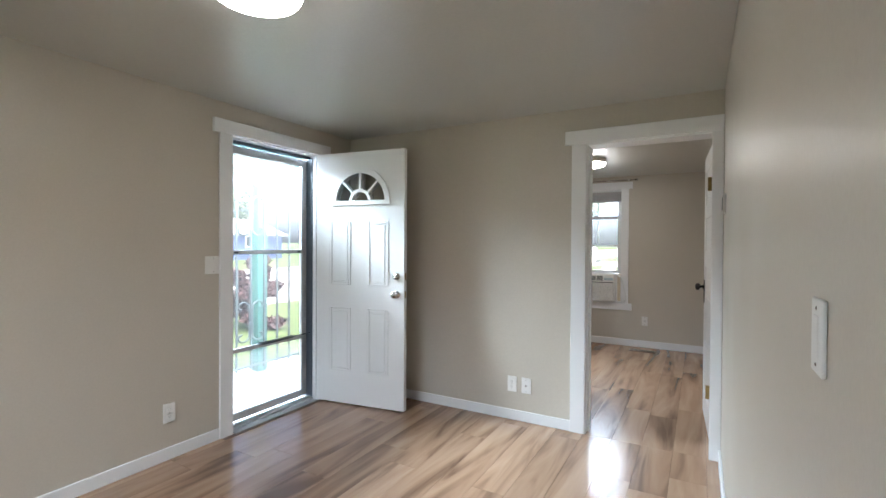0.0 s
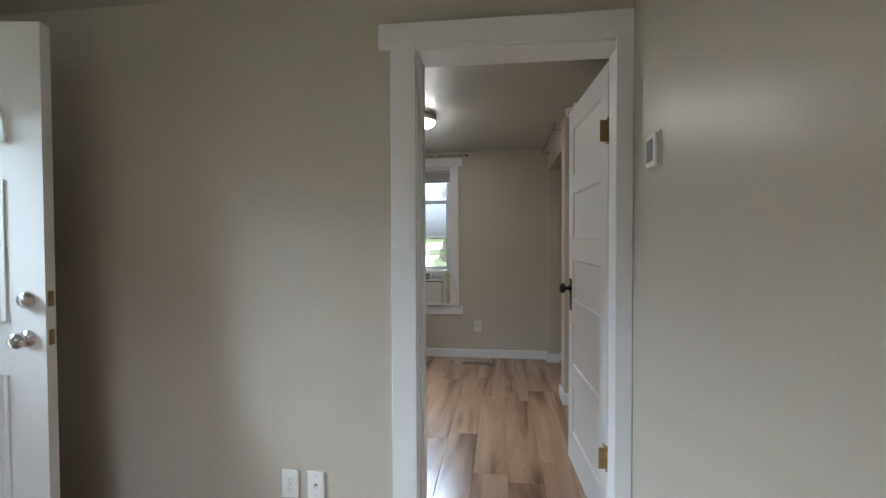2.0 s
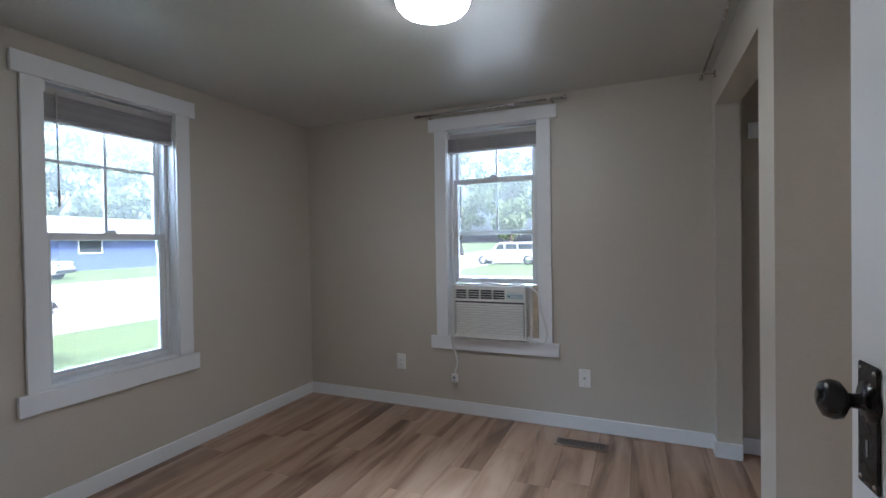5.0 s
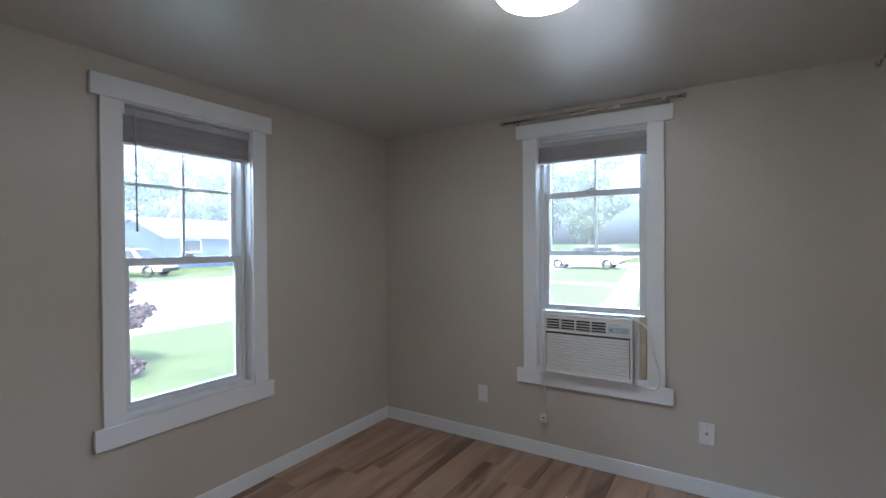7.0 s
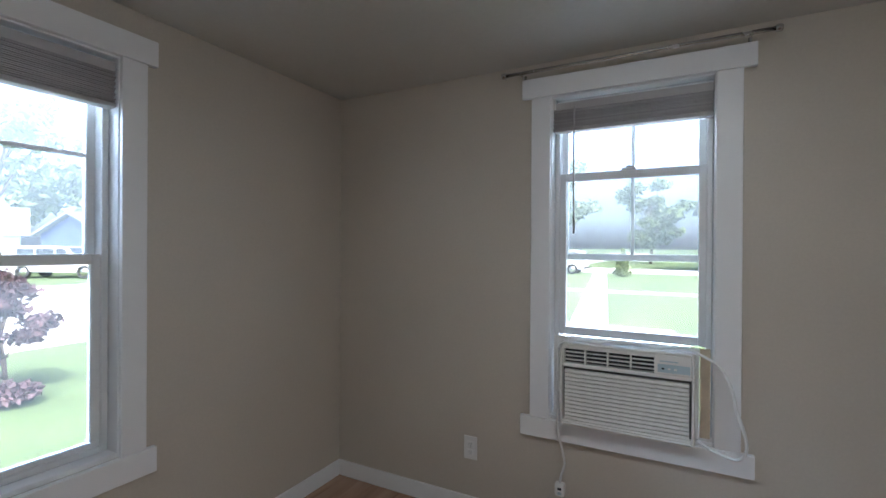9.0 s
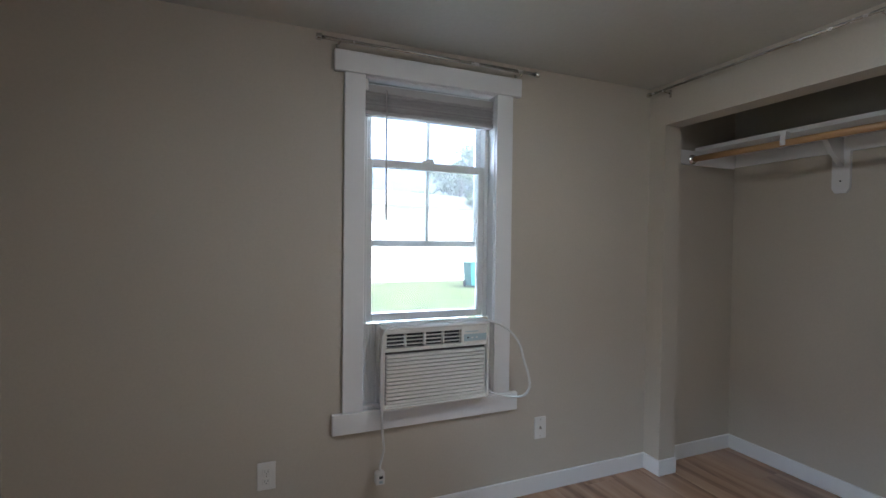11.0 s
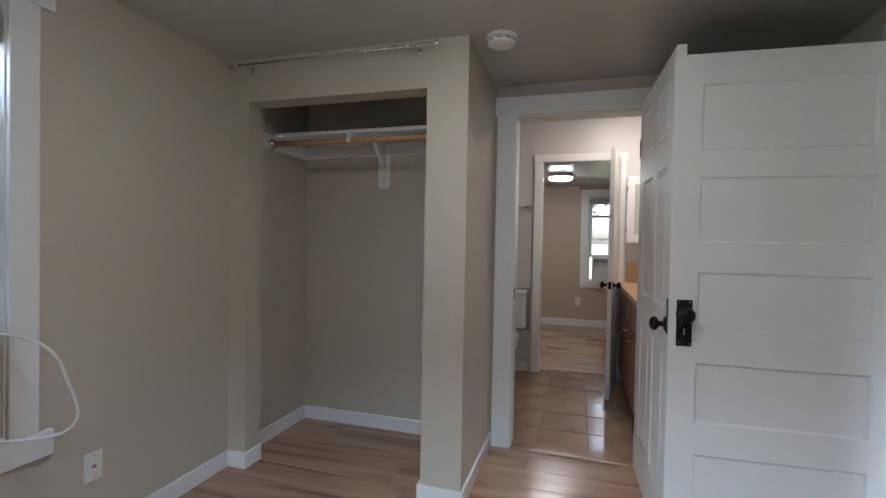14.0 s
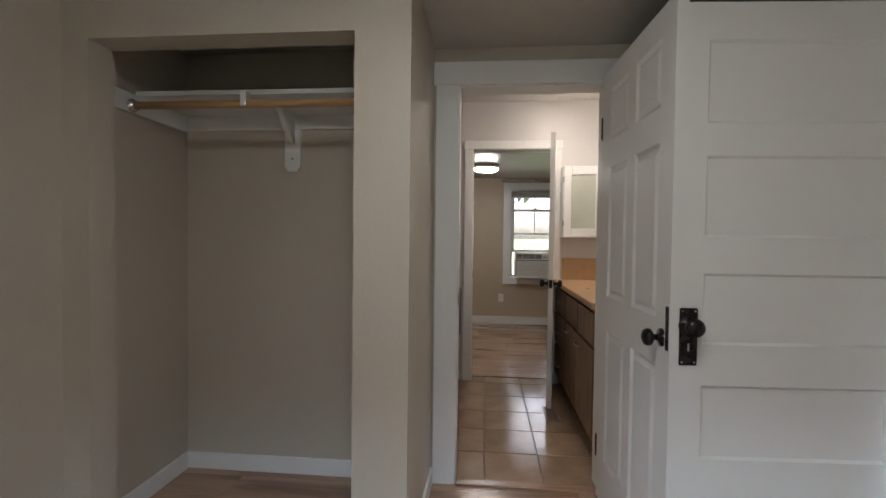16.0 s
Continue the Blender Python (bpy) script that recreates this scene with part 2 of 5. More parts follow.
def lathe(bm, profile, m=None, seg=24):
    """Turns (radius, height) pairs round z; m places it."""
    t = bmesh.new()
    rings = []
    for r, h in profile:
        if r < 1e-5:
            rings.append([t.verts.new((0, 0, h))])
        else:
            rings.append([t.verts.new((r * math.cos(2 * math.pi * i / seg), r * math.sin(2 * math.pi * i / seg), h)) for i in range(seg)])
    for a, b in zip(rings, rings[1:]):
        for i in range(seg):
            j = (i + 1) % seg
            if len(a) == 1 and len(b) == 1:
                continue
            if len(a) == 1:
                t.faces.new((a[0], b[j], b[i]))
            elif len(b) == 1:
                t.faces.new((a[i], a[j], b[0]))
            else:
                t.faces.new((a[i], a[j], b[j], b[i]))
    bmesh.ops.recalc_face_normals(t, faces=t.faces[:])
    for f in t.faces:
        f.smooth = True
    join(bm, t, m)
    return bm


def rod(bm, a, b, r, seg=12):
    a, b = Vector(a), Vector(b)
    d = b - a
    m = Matrix.Translation(a) @ d.to_track_quat("Z", "Y").to_matrix().to_4x4()
    return lathe(bm, [(0, 0), (r, 0), (r, d.length), (0, d.length)], m, seg)


def tube(bm, pts, r, seg=8, steps=6):
    """A round cord through the points, smoothed."""
    p = [Vector(q) for q in pts]
    path = []
    for i in range(len(p) - 1):
        p0, p1, p2, p3 = p[max(i - 1, 0)], p[i], p[i + 1], p[min(i + 2, len(p) - 1)]
        for s in range(steps):
            u = s / steps
            path.append(0.5 * ((2 * p1) + (p2 - p0) * u + (2 * p0 - 5 * p1 + 4 * p2 - p3) * u * u + (3 * p1 - p0 - 3 * p2 + p3) * u ** 3))
    path.append(p[-1])
    t = bmesh.new()
    rings = []
    for i, q in enumerate(path):
        d = (path[min(i + 1, len(path) - 1)] - path[max(i - 1, 0)]).normalized()
        side = d.cross(Vector((0, 0, 1)) if abs(d.z) < 0.9 else Vector((0, 1, 0))).normalized()
        up = side.cross(d)
        rings.append([t.verts.new(q + r * (math.cos(2 * math.pi * k / seg) * side + math.sin(2 * math.pi * k / seg) * up)) for k in range(seg)])
    for a, b in zip(rings, rings[1:]):
        for k in range(seg):
            t.faces.new((a[k], a[(k + 1) % seg], b[(k + 1) % seg], b[k]))
    t.faces.new(rings[0]), t.faces.new(rings[-1][::-1])
    bmesh.ops.recalc_face_normals(t, faces=t.faces[:])
    for f in t.faces:
        f.smooth = True
    join(bm, t)
    return bm


def prism(bm, outline, axis, a, b):
    """An outline of (u, v) pairs pushed along axis from a to b. x: (y, z); y: (x, z); z: (x, y)."""
    t = bmesh.new()
    put = {"x": lambda u, v, w: (w, u, v), "y": lambda u, v, w: (u, w, v), "z": lambda u, v, w: (u, v, w)}[axis]
    lo, hi = [t.verts.new(put(u, v, a)) for u, v in outline], [t.verts.new(put(u, v, b)) for u, v in outline]
    t.faces.new(lo), t.faces.new(hi[::-1])
    for i in range(len(lo)):
        j = (i + 1) % len(lo)
        t.faces.new((lo[i], lo[j], hi[j], hi[i]))
    bmesh.ops.recalc_face_normals(t, faces=t.faces[:])
    join(bm, t)
    return bm


def mesh_of(name, bm, material):
    me = bpy.data.meshes.new(name)
    bm.to_mesh(me)
    bm.free()
    me.materials.append(material)
    return me


def part(name, bm, material, parent, label=""):
    ob = new(name, mesh_of(name, bm, material))
    ob.parent = parent
    return tagged(ob, label) if label else ob


def thing(name, label, category, m=None, group="", kind=""):
    ob = new(name)
    ob.empty_display_size = 0.05
    if m is not None:
        ob.matrix_basis = m
    return tagged(ob, label, category, group, kind)


def solid(name, bm, material, label, category, kind=""):
    return tagged(new(name, mesh_of(name, bm, material)), label, category, "", kind)


def B():
    return bmesh.new()


# ---- plan ----
XW, YN, YSB, YSL, XR, XB = -2.21, 6.445, 3.515, 3.35, 0.70, 1.425
XBF, XFAR, YLIV = 3.13, 5.84, -1.7
CF, PIL = 0.70, 5.13
ZL, ZB, ZBATH, ZFAR = 2.25, 2.193, 2.43, 2.12
OUT = 0.16


def wall(name, axis, lo, hi, a0, a1, z1, openings, label, paint=None, z0=-0.1):
    """A wall between lo and hi across, from a0 to a1 along, with openings (a, b, bottom, top) cut through."""
    bm = B()
    def seg(a, b, c, d):
        if b - a > 1e-4 and d - c > 1e-4:
            box(bm, *((lo, hi, a, b) if axis == "y" else (a, b, lo, hi)), c, d)
    at = a0
    for a, b, c, d in sorted(openings):
        seg(at, a, z0, z1)
        if c > 0.0:
            seg(a, b, z0, c)
        seg(a, b, d, z1)
        at = b
    seg(at, a1, z0, z1)
    bmesh.ops.remove_doubles(bm, verts=bm.verts[:], dist=1e-5)
    ob = solid(name, bm, WALL, label, "wall", "structure")
    for side, material in (paint or {}).items():
        ob.data.materials.append(material)
        k = len(ob.data.materials) - 1
        way = {"+x": (1, 0, 0), "-x": (-1, 0, 0), "+y": (0, 1, 0), "-y": (0, -1, 0)}[side]
        for f in ob.data.polygons:
            if f.normal.dot(Vector(way)) > 0.9:
                f.material_index = k
    return ob


SIDING = mat("pale_house_siding", (0.62, 0.64, 0.62), 0.6, vary=0.05)
FD = (2.13, 2.925, 0.0, 2.042)
WW = (4.603, 5.252, 0.575, 2.005)
WN = (-0.967, -0.314, 0.55, 2.03)
BD = (-0.106, 0.66, 0.0, 2.0)
BT = (4.29, 5.006, 0.0, 2.007)
FARD = (4.30, 4.98, 0.0, 2.017)
WF = (3.795, 4.503, 0.678, 1.954)
# unseen opening added so daylight falls on the wall between the rooms
SW = (-1.75, -0.15, 0.75, 2.03)
CLO = (5.33, 6.334, 0.0, 1.968)
wall("wall_west", "y", XW - OUT, XW, YLIV - 0.15, YN + OUT, 2.5, [FD, WW], "greige painted west wall with front door and window", {"-x": SIDING})
wall("wall_north", "x", YN, YN + OUT, XW, XFAR + 0.15, 2.5, [WN], "greige painted north wall with window and air conditioner", {"+y": SIDING})
wall("wall_between_rooms", "x", YSL, YSB, XW, XB, 2.5, [BD], "greige painted wall between living room and bedroom")
wall("wall_living_east", "y", XR, XR + 0.12, YLIV - 0.15, YSL, 2.5, [], "greige painted glossy wall beside the bedroom door")
wall("wall_living_south", "x", YLIV - 0.15, YLIV, XW, XR, 2.5, [SW], "greige painted plain wall with an added window")
wall("wall_bedroom_east", "y", XB, XB + 0.12, YSL, YN, 2.5, [BT], "painted wall with the bathroom doorway", {"+x": WALL_BATH})
wall("wall_closet_front", "y", CF, CF + 0.12, PIL, YN, ZB, [CLO], "greige painted closet front wall with wide opening")
wall("wall_closet_end", "x", PIL, PIL + 0.12, CF + 0.12, XB, ZB, [], "greige painted closet end wall")
wall("wall_bath_east", "y", XBF, XBF + 0.115, 2.2, YN, 2.5, [FARD], "pale grey bathroom wall with doorway", {"-x": WALL_BATH, "+x": WALL_FAR})
wall("wall_bath_south", "x", 3.585, 3.705, XB + 0.12, XBF, 2.5, [], "pale grey bathroom wall behind the vanity", {"+y": WALL_BATH})
wall("wall_bath_north", "x", 5.95, 6.05, XB + 0.12, XBF, 2.5, [], "pale grey bathroom end wall", {"-y": WALL_BATH})
wall("wall_far_east", "y", XFAR, XFAR + 0.15, 2.05, YN, 2.5, [WF], "tan wall of the far room with window", {"-x": WALL_FAR})
wall("wall_far_north", "x", 6.30, 6.44, XBF + 0.115, XFAR, 2.5, [], "tan wall of the far room", {"-y": WALL_FAR})
wall("wall_far_south", "x", 2.05, 2.20, XBF, XFAR, 2.5, [], "tan wall of the far room", {"+y": WALL_FAR})


def ceiling(name, x0, x1, y0, y1, z, material, label):
    solid(name, box(B(), x0, x1, y0, y1, z, z + 0.06), material, label, "ceiling", "structure")


ceiling("ceiling_living", XW + 0.002, XR - 0.002, YLIV + 0.002, YSL - 0.002, ZL, CEIL, "grey-beige textured painted ceiling of the living room")
ceiling("ceiling_bedroom", XW + 0.002, XB - 0.002, YSB + 0.002, YN - 0.002, ZB, CEIL, "grey-beige textured painted ceiling of the bedroom")
ceiling("ceiling_bath", XB + 0.122, XBF - 0.002, 3.707, 5.948, ZBATH, CEIL_BATH, "white bathroom ceiling")
ceiling("ceiling_far", XBF + 0.117, XFAR - 0.002, 2.202, 6.298, ZFAR, CEIL, "grey-beige ceiling of the far room")
solid("roof", box(B(), XW - 0.5, XFAR + 0.5, YLIV - 0.5, YN + 0.45, 2.5, 2.66), mat("roof_felt", (0.12, 0.12, 0.12), 0.9), "dark flat roof over the house", "roof", "structure")


# ---- trim ----
def baseboard(x0, x1, y0, y1, h=0.088):
    solid("baseboard", box(B(), x0, x1, y0, y1, 0.0, h, 0.004, 2), TRIM, "white painted wooden baseboard along the wall", "baseboard", "structure")


T = 0.014
baseboard(XW, XW + T, YLIV, FD[0] - 0.1, 0.076)
baseboard(XW, XW + T, FD[1] + 0.1, YSL - T, 0.076)
baseboard(XW, BD[0] - 0.1, YSL - T, YSL, 0.076)
baseboard(XR - T, XR, YLIV, YSL - 0.022, 0.076)
baseboard(XW, XW + T, YSB + T, YN - T)
baseboard(XW, BD[0] - 0.1, YSB, YSB + T)
baseboard(XW, CF - T, YN - T, YN)
baseboard(CF - T, CF, CLO[1] - T, YN)
baseboard(CF, CF + 0.12, CLO[1] - T, CLO[1])
baseboard(CF - T, CF, PIL - T, CLO[0] + T)
baseboard(CF, CF + 0.12, CLO[0], CLO[0] + T)
baseboard(CF, XB - 0.022, PIL - T, PIL)
baseboard(CF + 0.12, XB - T, YN - T, YN)
baseboard(XB - T, XB, PIL + 0.12, YN)
baseboard(CF + 0.12, XB - T, PIL + 0.12, PIL + 0.12 + T)
baseboard(XB - T, XB, YSB, BT[0] - 0.1)
baseboard(BD[1] + 0.1, XB - T, YSB, YSB + T)
baseboard(XBF - T, XBF, FARD[1] + 0.1, 5.95)
baseboard(XFAR - T, XFAR, 2.2, 6.3, 0.11)
baseboard(XBF + 0.115, XFAR - T, 6.30 - T, 6.30, 0.11)


def surround(name, axis, face, way, a, b, z0, z1, label, leg=0.095, head=0.09, over=0.045, cut=(None, None), apron=None):
    """Flat craftsman casing: two legs, a thicker overhanging head and, for windows, an apron board."""
    root = thing(name, label, "casing", None, "", "structure")
    def bar(part_name, u0, u1, v0, v1, t, bev=0.003):
        lo, hi = sorted((face + way * 0.0005, face + way * t))
        bm = box(B(), *((lo, hi, u0, u1) if axis == "y" else (u0, u1, lo, hi)), v0, v1, bev, 2)
        part(part_name, bm, TRIM, root)
    l0 = a - leg if cut[0] is None else cut[0]
    r1 = b + leg if cut[1] is None else cut[1]
    bar("leg", l0, a, z0, z1, 0.020)
    bar("leg", b, r1, z0, z1, 0.020)
    bar("head", l0 - (over if cut[0] is None else 0), r1 + (over if cut[1] is None else 0), z1, z1 + head, 0.026)
    if apron:
        bar("apron", l0 - over, r1 + over, z0 - apron, z0, 0.026)
    return root


surround("door_casing", "y", XW, 1, FD[0], FD[1], 0.0, FD[3], "white wooden casing round the front door")
surround("door_casing", "x", YSL, -1, BD[0], 0.637, 0.0, BD[3], "white wooden casing round the bedroom doorway", leg=0.1, head=0.095, cut=(None, XR - 0.002))
surround("door_casing", "x", YSB, 1, BD[0], BD[1], 0.0, BD[3], "white wooden casing on the bedroom side of the doorway", leg=0.1, head=0.10)
surround("door_casing", "y", XB, -1, BT[0], BT[1], 0.0, BT[3], "white wooden casing round the bathroom doorway", leg=0.112, head=0.112, over=0.015)
surround("door_casing", "y", XBF, -1, FARD[0], FARD[1], 0.0, FARD[3], "white wooden casing round the far doorway", leg=0.072, head=0.072, over=0.006)
surround("window_casing", "x", YN, -1, WN[0], WN[1], WN[2], WN[3], "white wooden casing round the bedroom window with air conditioner", leg=0.09, head=0.09, over=0.044, apron=0.09)
surround("window_casing", "y", XW, 1, WW[0], WW[1], WW[2], WW[3], "white wooden casing round the west bedroom window", leg=0.088, head=0.095, over=0.035, apron=0.095)
surround("window_casing", "y", XFAR, -1, WF[0], WF[1], WF[2], WF[3], "white wooden casing round the far room window", leg=0.107, head=0.1, over=0.0, apron=0.09)


def jambs(name, axis, lo, hi, a, b, z0, z1, label, sill=False, t=0.018):
    """The white lining boards inside an opening."""
    root = thing(name, label, "door frame", None, "", "structure")
    put = lambda u0, u1, v0, v1: box(B(), *((lo, hi, u0, u1) if axis == "y" else (u0, u1, lo, hi)), v0, v1, 0.002, 1)
    part("jamb", put(a, a + t, z0, z1), TRIM, root)
    part("jamb", put(b - t, b, z0, z1), TRIM, root)
    part("head_jamb", put(a + t, b - t, z1 - t, z1), TRIM, root)
    if sill:
        part("sill", put(a + t, b - t, z0, z0 + t), TRIM, root)
    return root


jambs("door_frame", "x", YSL - 0.002, YSB + 0.002, BD[0] - 0.012, BD[1] + 0.012, 0.0, BD[3] + 0.01, "white painted lining of the bedroom doorway")
jambs("door_frame", "y", XB - 0.002, XB + 0.122, BT[0] - 0.012, BT[1] + 0.012, 0.0, BT[3] + 0.01, "white painted lining of the bathroom doorway")
jambs("door_frame", "y", XBF - 0.002, XBF + 0.117, FARD[0] - 0.012, FARD[1] + 0.012, 0.0, FARD[3] + 0.01, "white painted lining of the far doorway")
jambs("door_frame", "y", XW - OUT, XW + 0.002, FD[0] - 0.008, FD[1] + 0.008, 0.0, FD[3] + 0.008, "white painted lining of the front doorway")
jambs("window_frame", "x", YN - 0.002, YN + OUT, WN[0] - 0.014, WN[1] + 0.014, WN[2], WN[3] + 0.012, "white painted lining of the north window", True)
jambs("window_frame", "y", XW - OUT, XW + 0.002, WW[0] - 0.014, WW[1] + 0.014, WW[2], WW[3] + 0.012, "white painted lining of the west window", True)
jambs("window_frame", "y", XFAR - 0.002, XFAR + 0.15, WF[0] - 0.014, WF[1] + 0.014, WF[2], WF[3] + 0.012, "white painted lining of the far window", True)
stop = thing("door_stop", "white painted door stop strips in the bedroom doorway", "door stop", None, "", "structure")
part("strip", box(B(), 0.641, 0.659, YSL - 0.001, 3.460, 0.0, BD[3] - 0.03, 0.002), TRIM, stop)
part("strip", box(B(), BD[0] + 0.004, BD[0] + 0.016, 3.40, 3.458, 0.0, BD[3] - 0.03, 0.002), TRIM, stop)


# ---- windows ----
def frame_bars(bm, u0, u1, d0, d1, z0, z1, w, bev=0.003):
    box(bm, u0, u0 + w, d0, d1, z0, z1, bev)
    box(bm, u1 - w, u1, d0, d1, z0, z1, bev)
    box(bm, u0 + w, u1 - w, d0, d1, z0, z0 + w, bev)
    box(bm, u0 + w, u1 - w, d0, d1, z1 - w, z1, bev)
    return bm


def window(name, m, u0, u1, z0, z1, lower, upper, bars, label):
    """A double-hung vinyl window; u runs along the wall, y outward. bars: (vertical u's, horizontal z's) in the upper sash."""
    root = thing(name, label, "window", m, "", "structure")
    part("window_frame", frame_bars(B(), u0, u1, 0.055, 0.135, z0, z1, 0.022), VINYL, root)
    up = part("upper_sash", frame_bars(B(), u0 + 0.02, u1 - 0.02, 0.102, 0.128, upper[0], upper[1], 0.03), VINYL, root)
    part("pane", box(B(), u0 + 0.045, u1 - 0.045, 0.113, 0.117, upper[0] + 0.025, upper[1] - 0.025), GLASS, up)
    for u in bars[0]:
        part("muntin", box(B(), u - 0.007, u + 0.007, 0.106, 0.124, upper[0] + 0.03, upper[1] - 0.03, 0.002), VINYL, up)
    for z in bars[1]:
        part("muntin", box(B(), u0 + 0.05, u1 - 0.05, 0.1065, 0.1235, z - 0.007, z + 0.007, 0.002), VINYL, up)
    low = part("lower_sash", frame_bars(B(), u0 + 0.012, u1 - 0.012, 0.066, 0.096, lower[0], lower[1], 0.036), VINYL, root)
    part("pane", box(B(), u0 + 0.042, u1 - 0.042, 0.079, 0.083, lower[0] + 0.03, lower[1] - 0.03), GLASS, low)
    lock = B()
    c = (u0 + u1) / 2
    box(lock, c - 0.03, c + 0.03, 0.06, 0.085, lower[1], lower[1] + 0.010, 0.003)
    box(lock, c - 0.012, c + 0.025, 0.058, 0.08, lower[1] + 0.010, lower[1] + 0.018, 0.003)
    part("sash_lock", lock, VINYL, low)
    return root


MN = pose(0, YN, 0)
MW = pose(XW, 0, 0, 0, 0, 90)
MF = pose(XFAR, 0, 0, 0, 0, -90)
window("window_1", MN, WN[0] + 0.006, WN[1] - 0.006, WN[2] + 0.018, WN[3] - 0.006, (0.93, 1.682), (1.278, 2.005), ([-0.627], []), "grey-white vinyl sash window, lower sash raised over an air conditioner")
window("window_2", MW, WW[0] + 0.006, WW[1] - 0.006, WW[2] + 0.018, WW[3] - 0.006, (0.595, 1.302), (1.264, 1.98), ([4.932], [1.655]), "grey-white vinyl double-hung window with divided upper sash")
window("window_4", pose(0, YLIV, 0, 0, 0, 180), -SW[1] + 0.006, -SW[0] - 0.006, SW[2], SW[3] - 0.006, (0.76, 1.41), (1.38, 2.02), ([], []), "wide vinyl sash window, unseen, added to bring daylight into the living room")
window("window_3", MF, -WF[1] + 0.006, -WF[0] - 0.006, WF[2] + 0.018, WF[3] - 0.006, (1.05, 1.68), (1.30, 1.935), ([-4.15], []), "white sash window of the far room, lower sash raised")


def blind(m, u0, u1, z_top, z_bot, wand_u, wand_len, label):
    """A horizontal blind drawn up: head rail, stacked slats, bottom rail, tilt wand and lift cord."""
    root = thing("window_blind", label, "blind", m)
    part("head_rail", box(B(), u0, u1, 0.012, 0.05, z_top - 0.035, z_top, 0.002), SLAT, root)
    z = z_top - 0.039
    k = 0
    while z > z_bot + 0.022:
        part("slat", box(B(), u0 + 0.002 * (k % 3), u1 - 0.003 * ((k + 1) % 3), 0.008 + 0.003 * (k % 2), 0.054, z - 0.0035, z, 0.0), SLAT, root)
        z -= 0.0065
        k += 1
    part("bottom_rail", box(B(), u0, u1, 0.008, 0.054, z_bot, z_bot + 0.018, 0.003), SLAT, root)
    wand = B()
    tube(wand, [(wand_u, 0.004, z_top - 0.02), (wand_u, 0.002, z_top - 0.3), (wand_u + 0.002, 0.002, z_top - wand_len)], 0.0035, 8, 2)
    rod(wand, (wand_u + 0.002, 0.002, z_top - wand_len), (wand_u + 0.002, 0.002, z_top - wand_len + 0.08), 0.005)
    part("tilt_wand", wand, SLAT, root)
    part("bracket", box(B(), u0 - 0.002, u0 + 0.012, 0.004, 0.05, z_top - 0.03, z_top + 0.02, 0.002), PLASTIC, root)
    return root


blind(MN, WN[0] + 0.006, WN[1] - 0.006, 2.0, 1.867, -0.866, 0.60, "grey slatted window blind drawn up in the north window")
blind(MW, WW[0] + 0.006, WW[1] - 0.006, 1.985, 1.823, 4.663, 0.56, "grey slatted window blind drawn up in the west window")
blind(MF, -WF[1] + 0.006, -WF[0] - 0.006, 1.94, 1.84, -4.40, 0.3, "grey slatted blind drawn up in the far window")


def curtain_rod(a, b, wall_way, r, label, name="curtain_rod", ball=False):
    """A metal rod between two points with finials and wall brackets; wall_way leads from the rod to the wall."""
    root = thing(name, label, "curtain rod")
    a, b, w = Vector(a), Vector(b), Vector(wall_way)
    d = (b - a).normalized()
    part("rod", rod(B(), a, b, r), CHROME, root)
    for end, way in ((a, -d), (b, d)):
        q = Matrix.Translation(end) @ way.to_track_quat("Z", "Y").to_matrix().to_4x4()
        prof = [(0, 0.03), (0.010, 0.027), (0.0135, 0.016), (0.011, 0.005), (r, 0.0)] if ball else [(0, 0.022), (r * 1.5, 0.022), (r * 1.7, 0.016), (r * 1.7, 0.002), (r * 1.2, 0.0)]
        part("finial", lathe(B(), prof, q, 16), CHROME, root)
    for f in (0.07, 0.93):
        p = a.lerp(b, f)
        bm = B()
        rod(bm, p - Vector((0, 0, r)), p + w * 0.97 - Vector((0, 0, 0.012)), 0.004)
        rod(bm, p + w * 0.93 - Vector((0, 0, 0.032)), p + w * 0.93 + Vector((0, 0, 0.006)), 0.006)
        part("bracket", bm, CHROME, root)
    return root


curtain_rod((-1.162, 6.375, 2.136), (-0.134, 6.375, 2.136), (0, 0.068, 0), 0.008, "brushed nickel curtain rod above the north window")
curtain_rod((CF - 0.06, 5.288, 2.147), (CF - 0.06, 6.38, 2.142), (0.06, 0, 0), 0.006, "thin nickel rod with ball ends above the closet", ball=True)
curtain_rod((XFAR - 0.058, 3.6, 2.075), (XFAR - 0.058, 4.62, 2.075), (0.058, 0, 0), 0.009, "dark curtain rod above the far window")


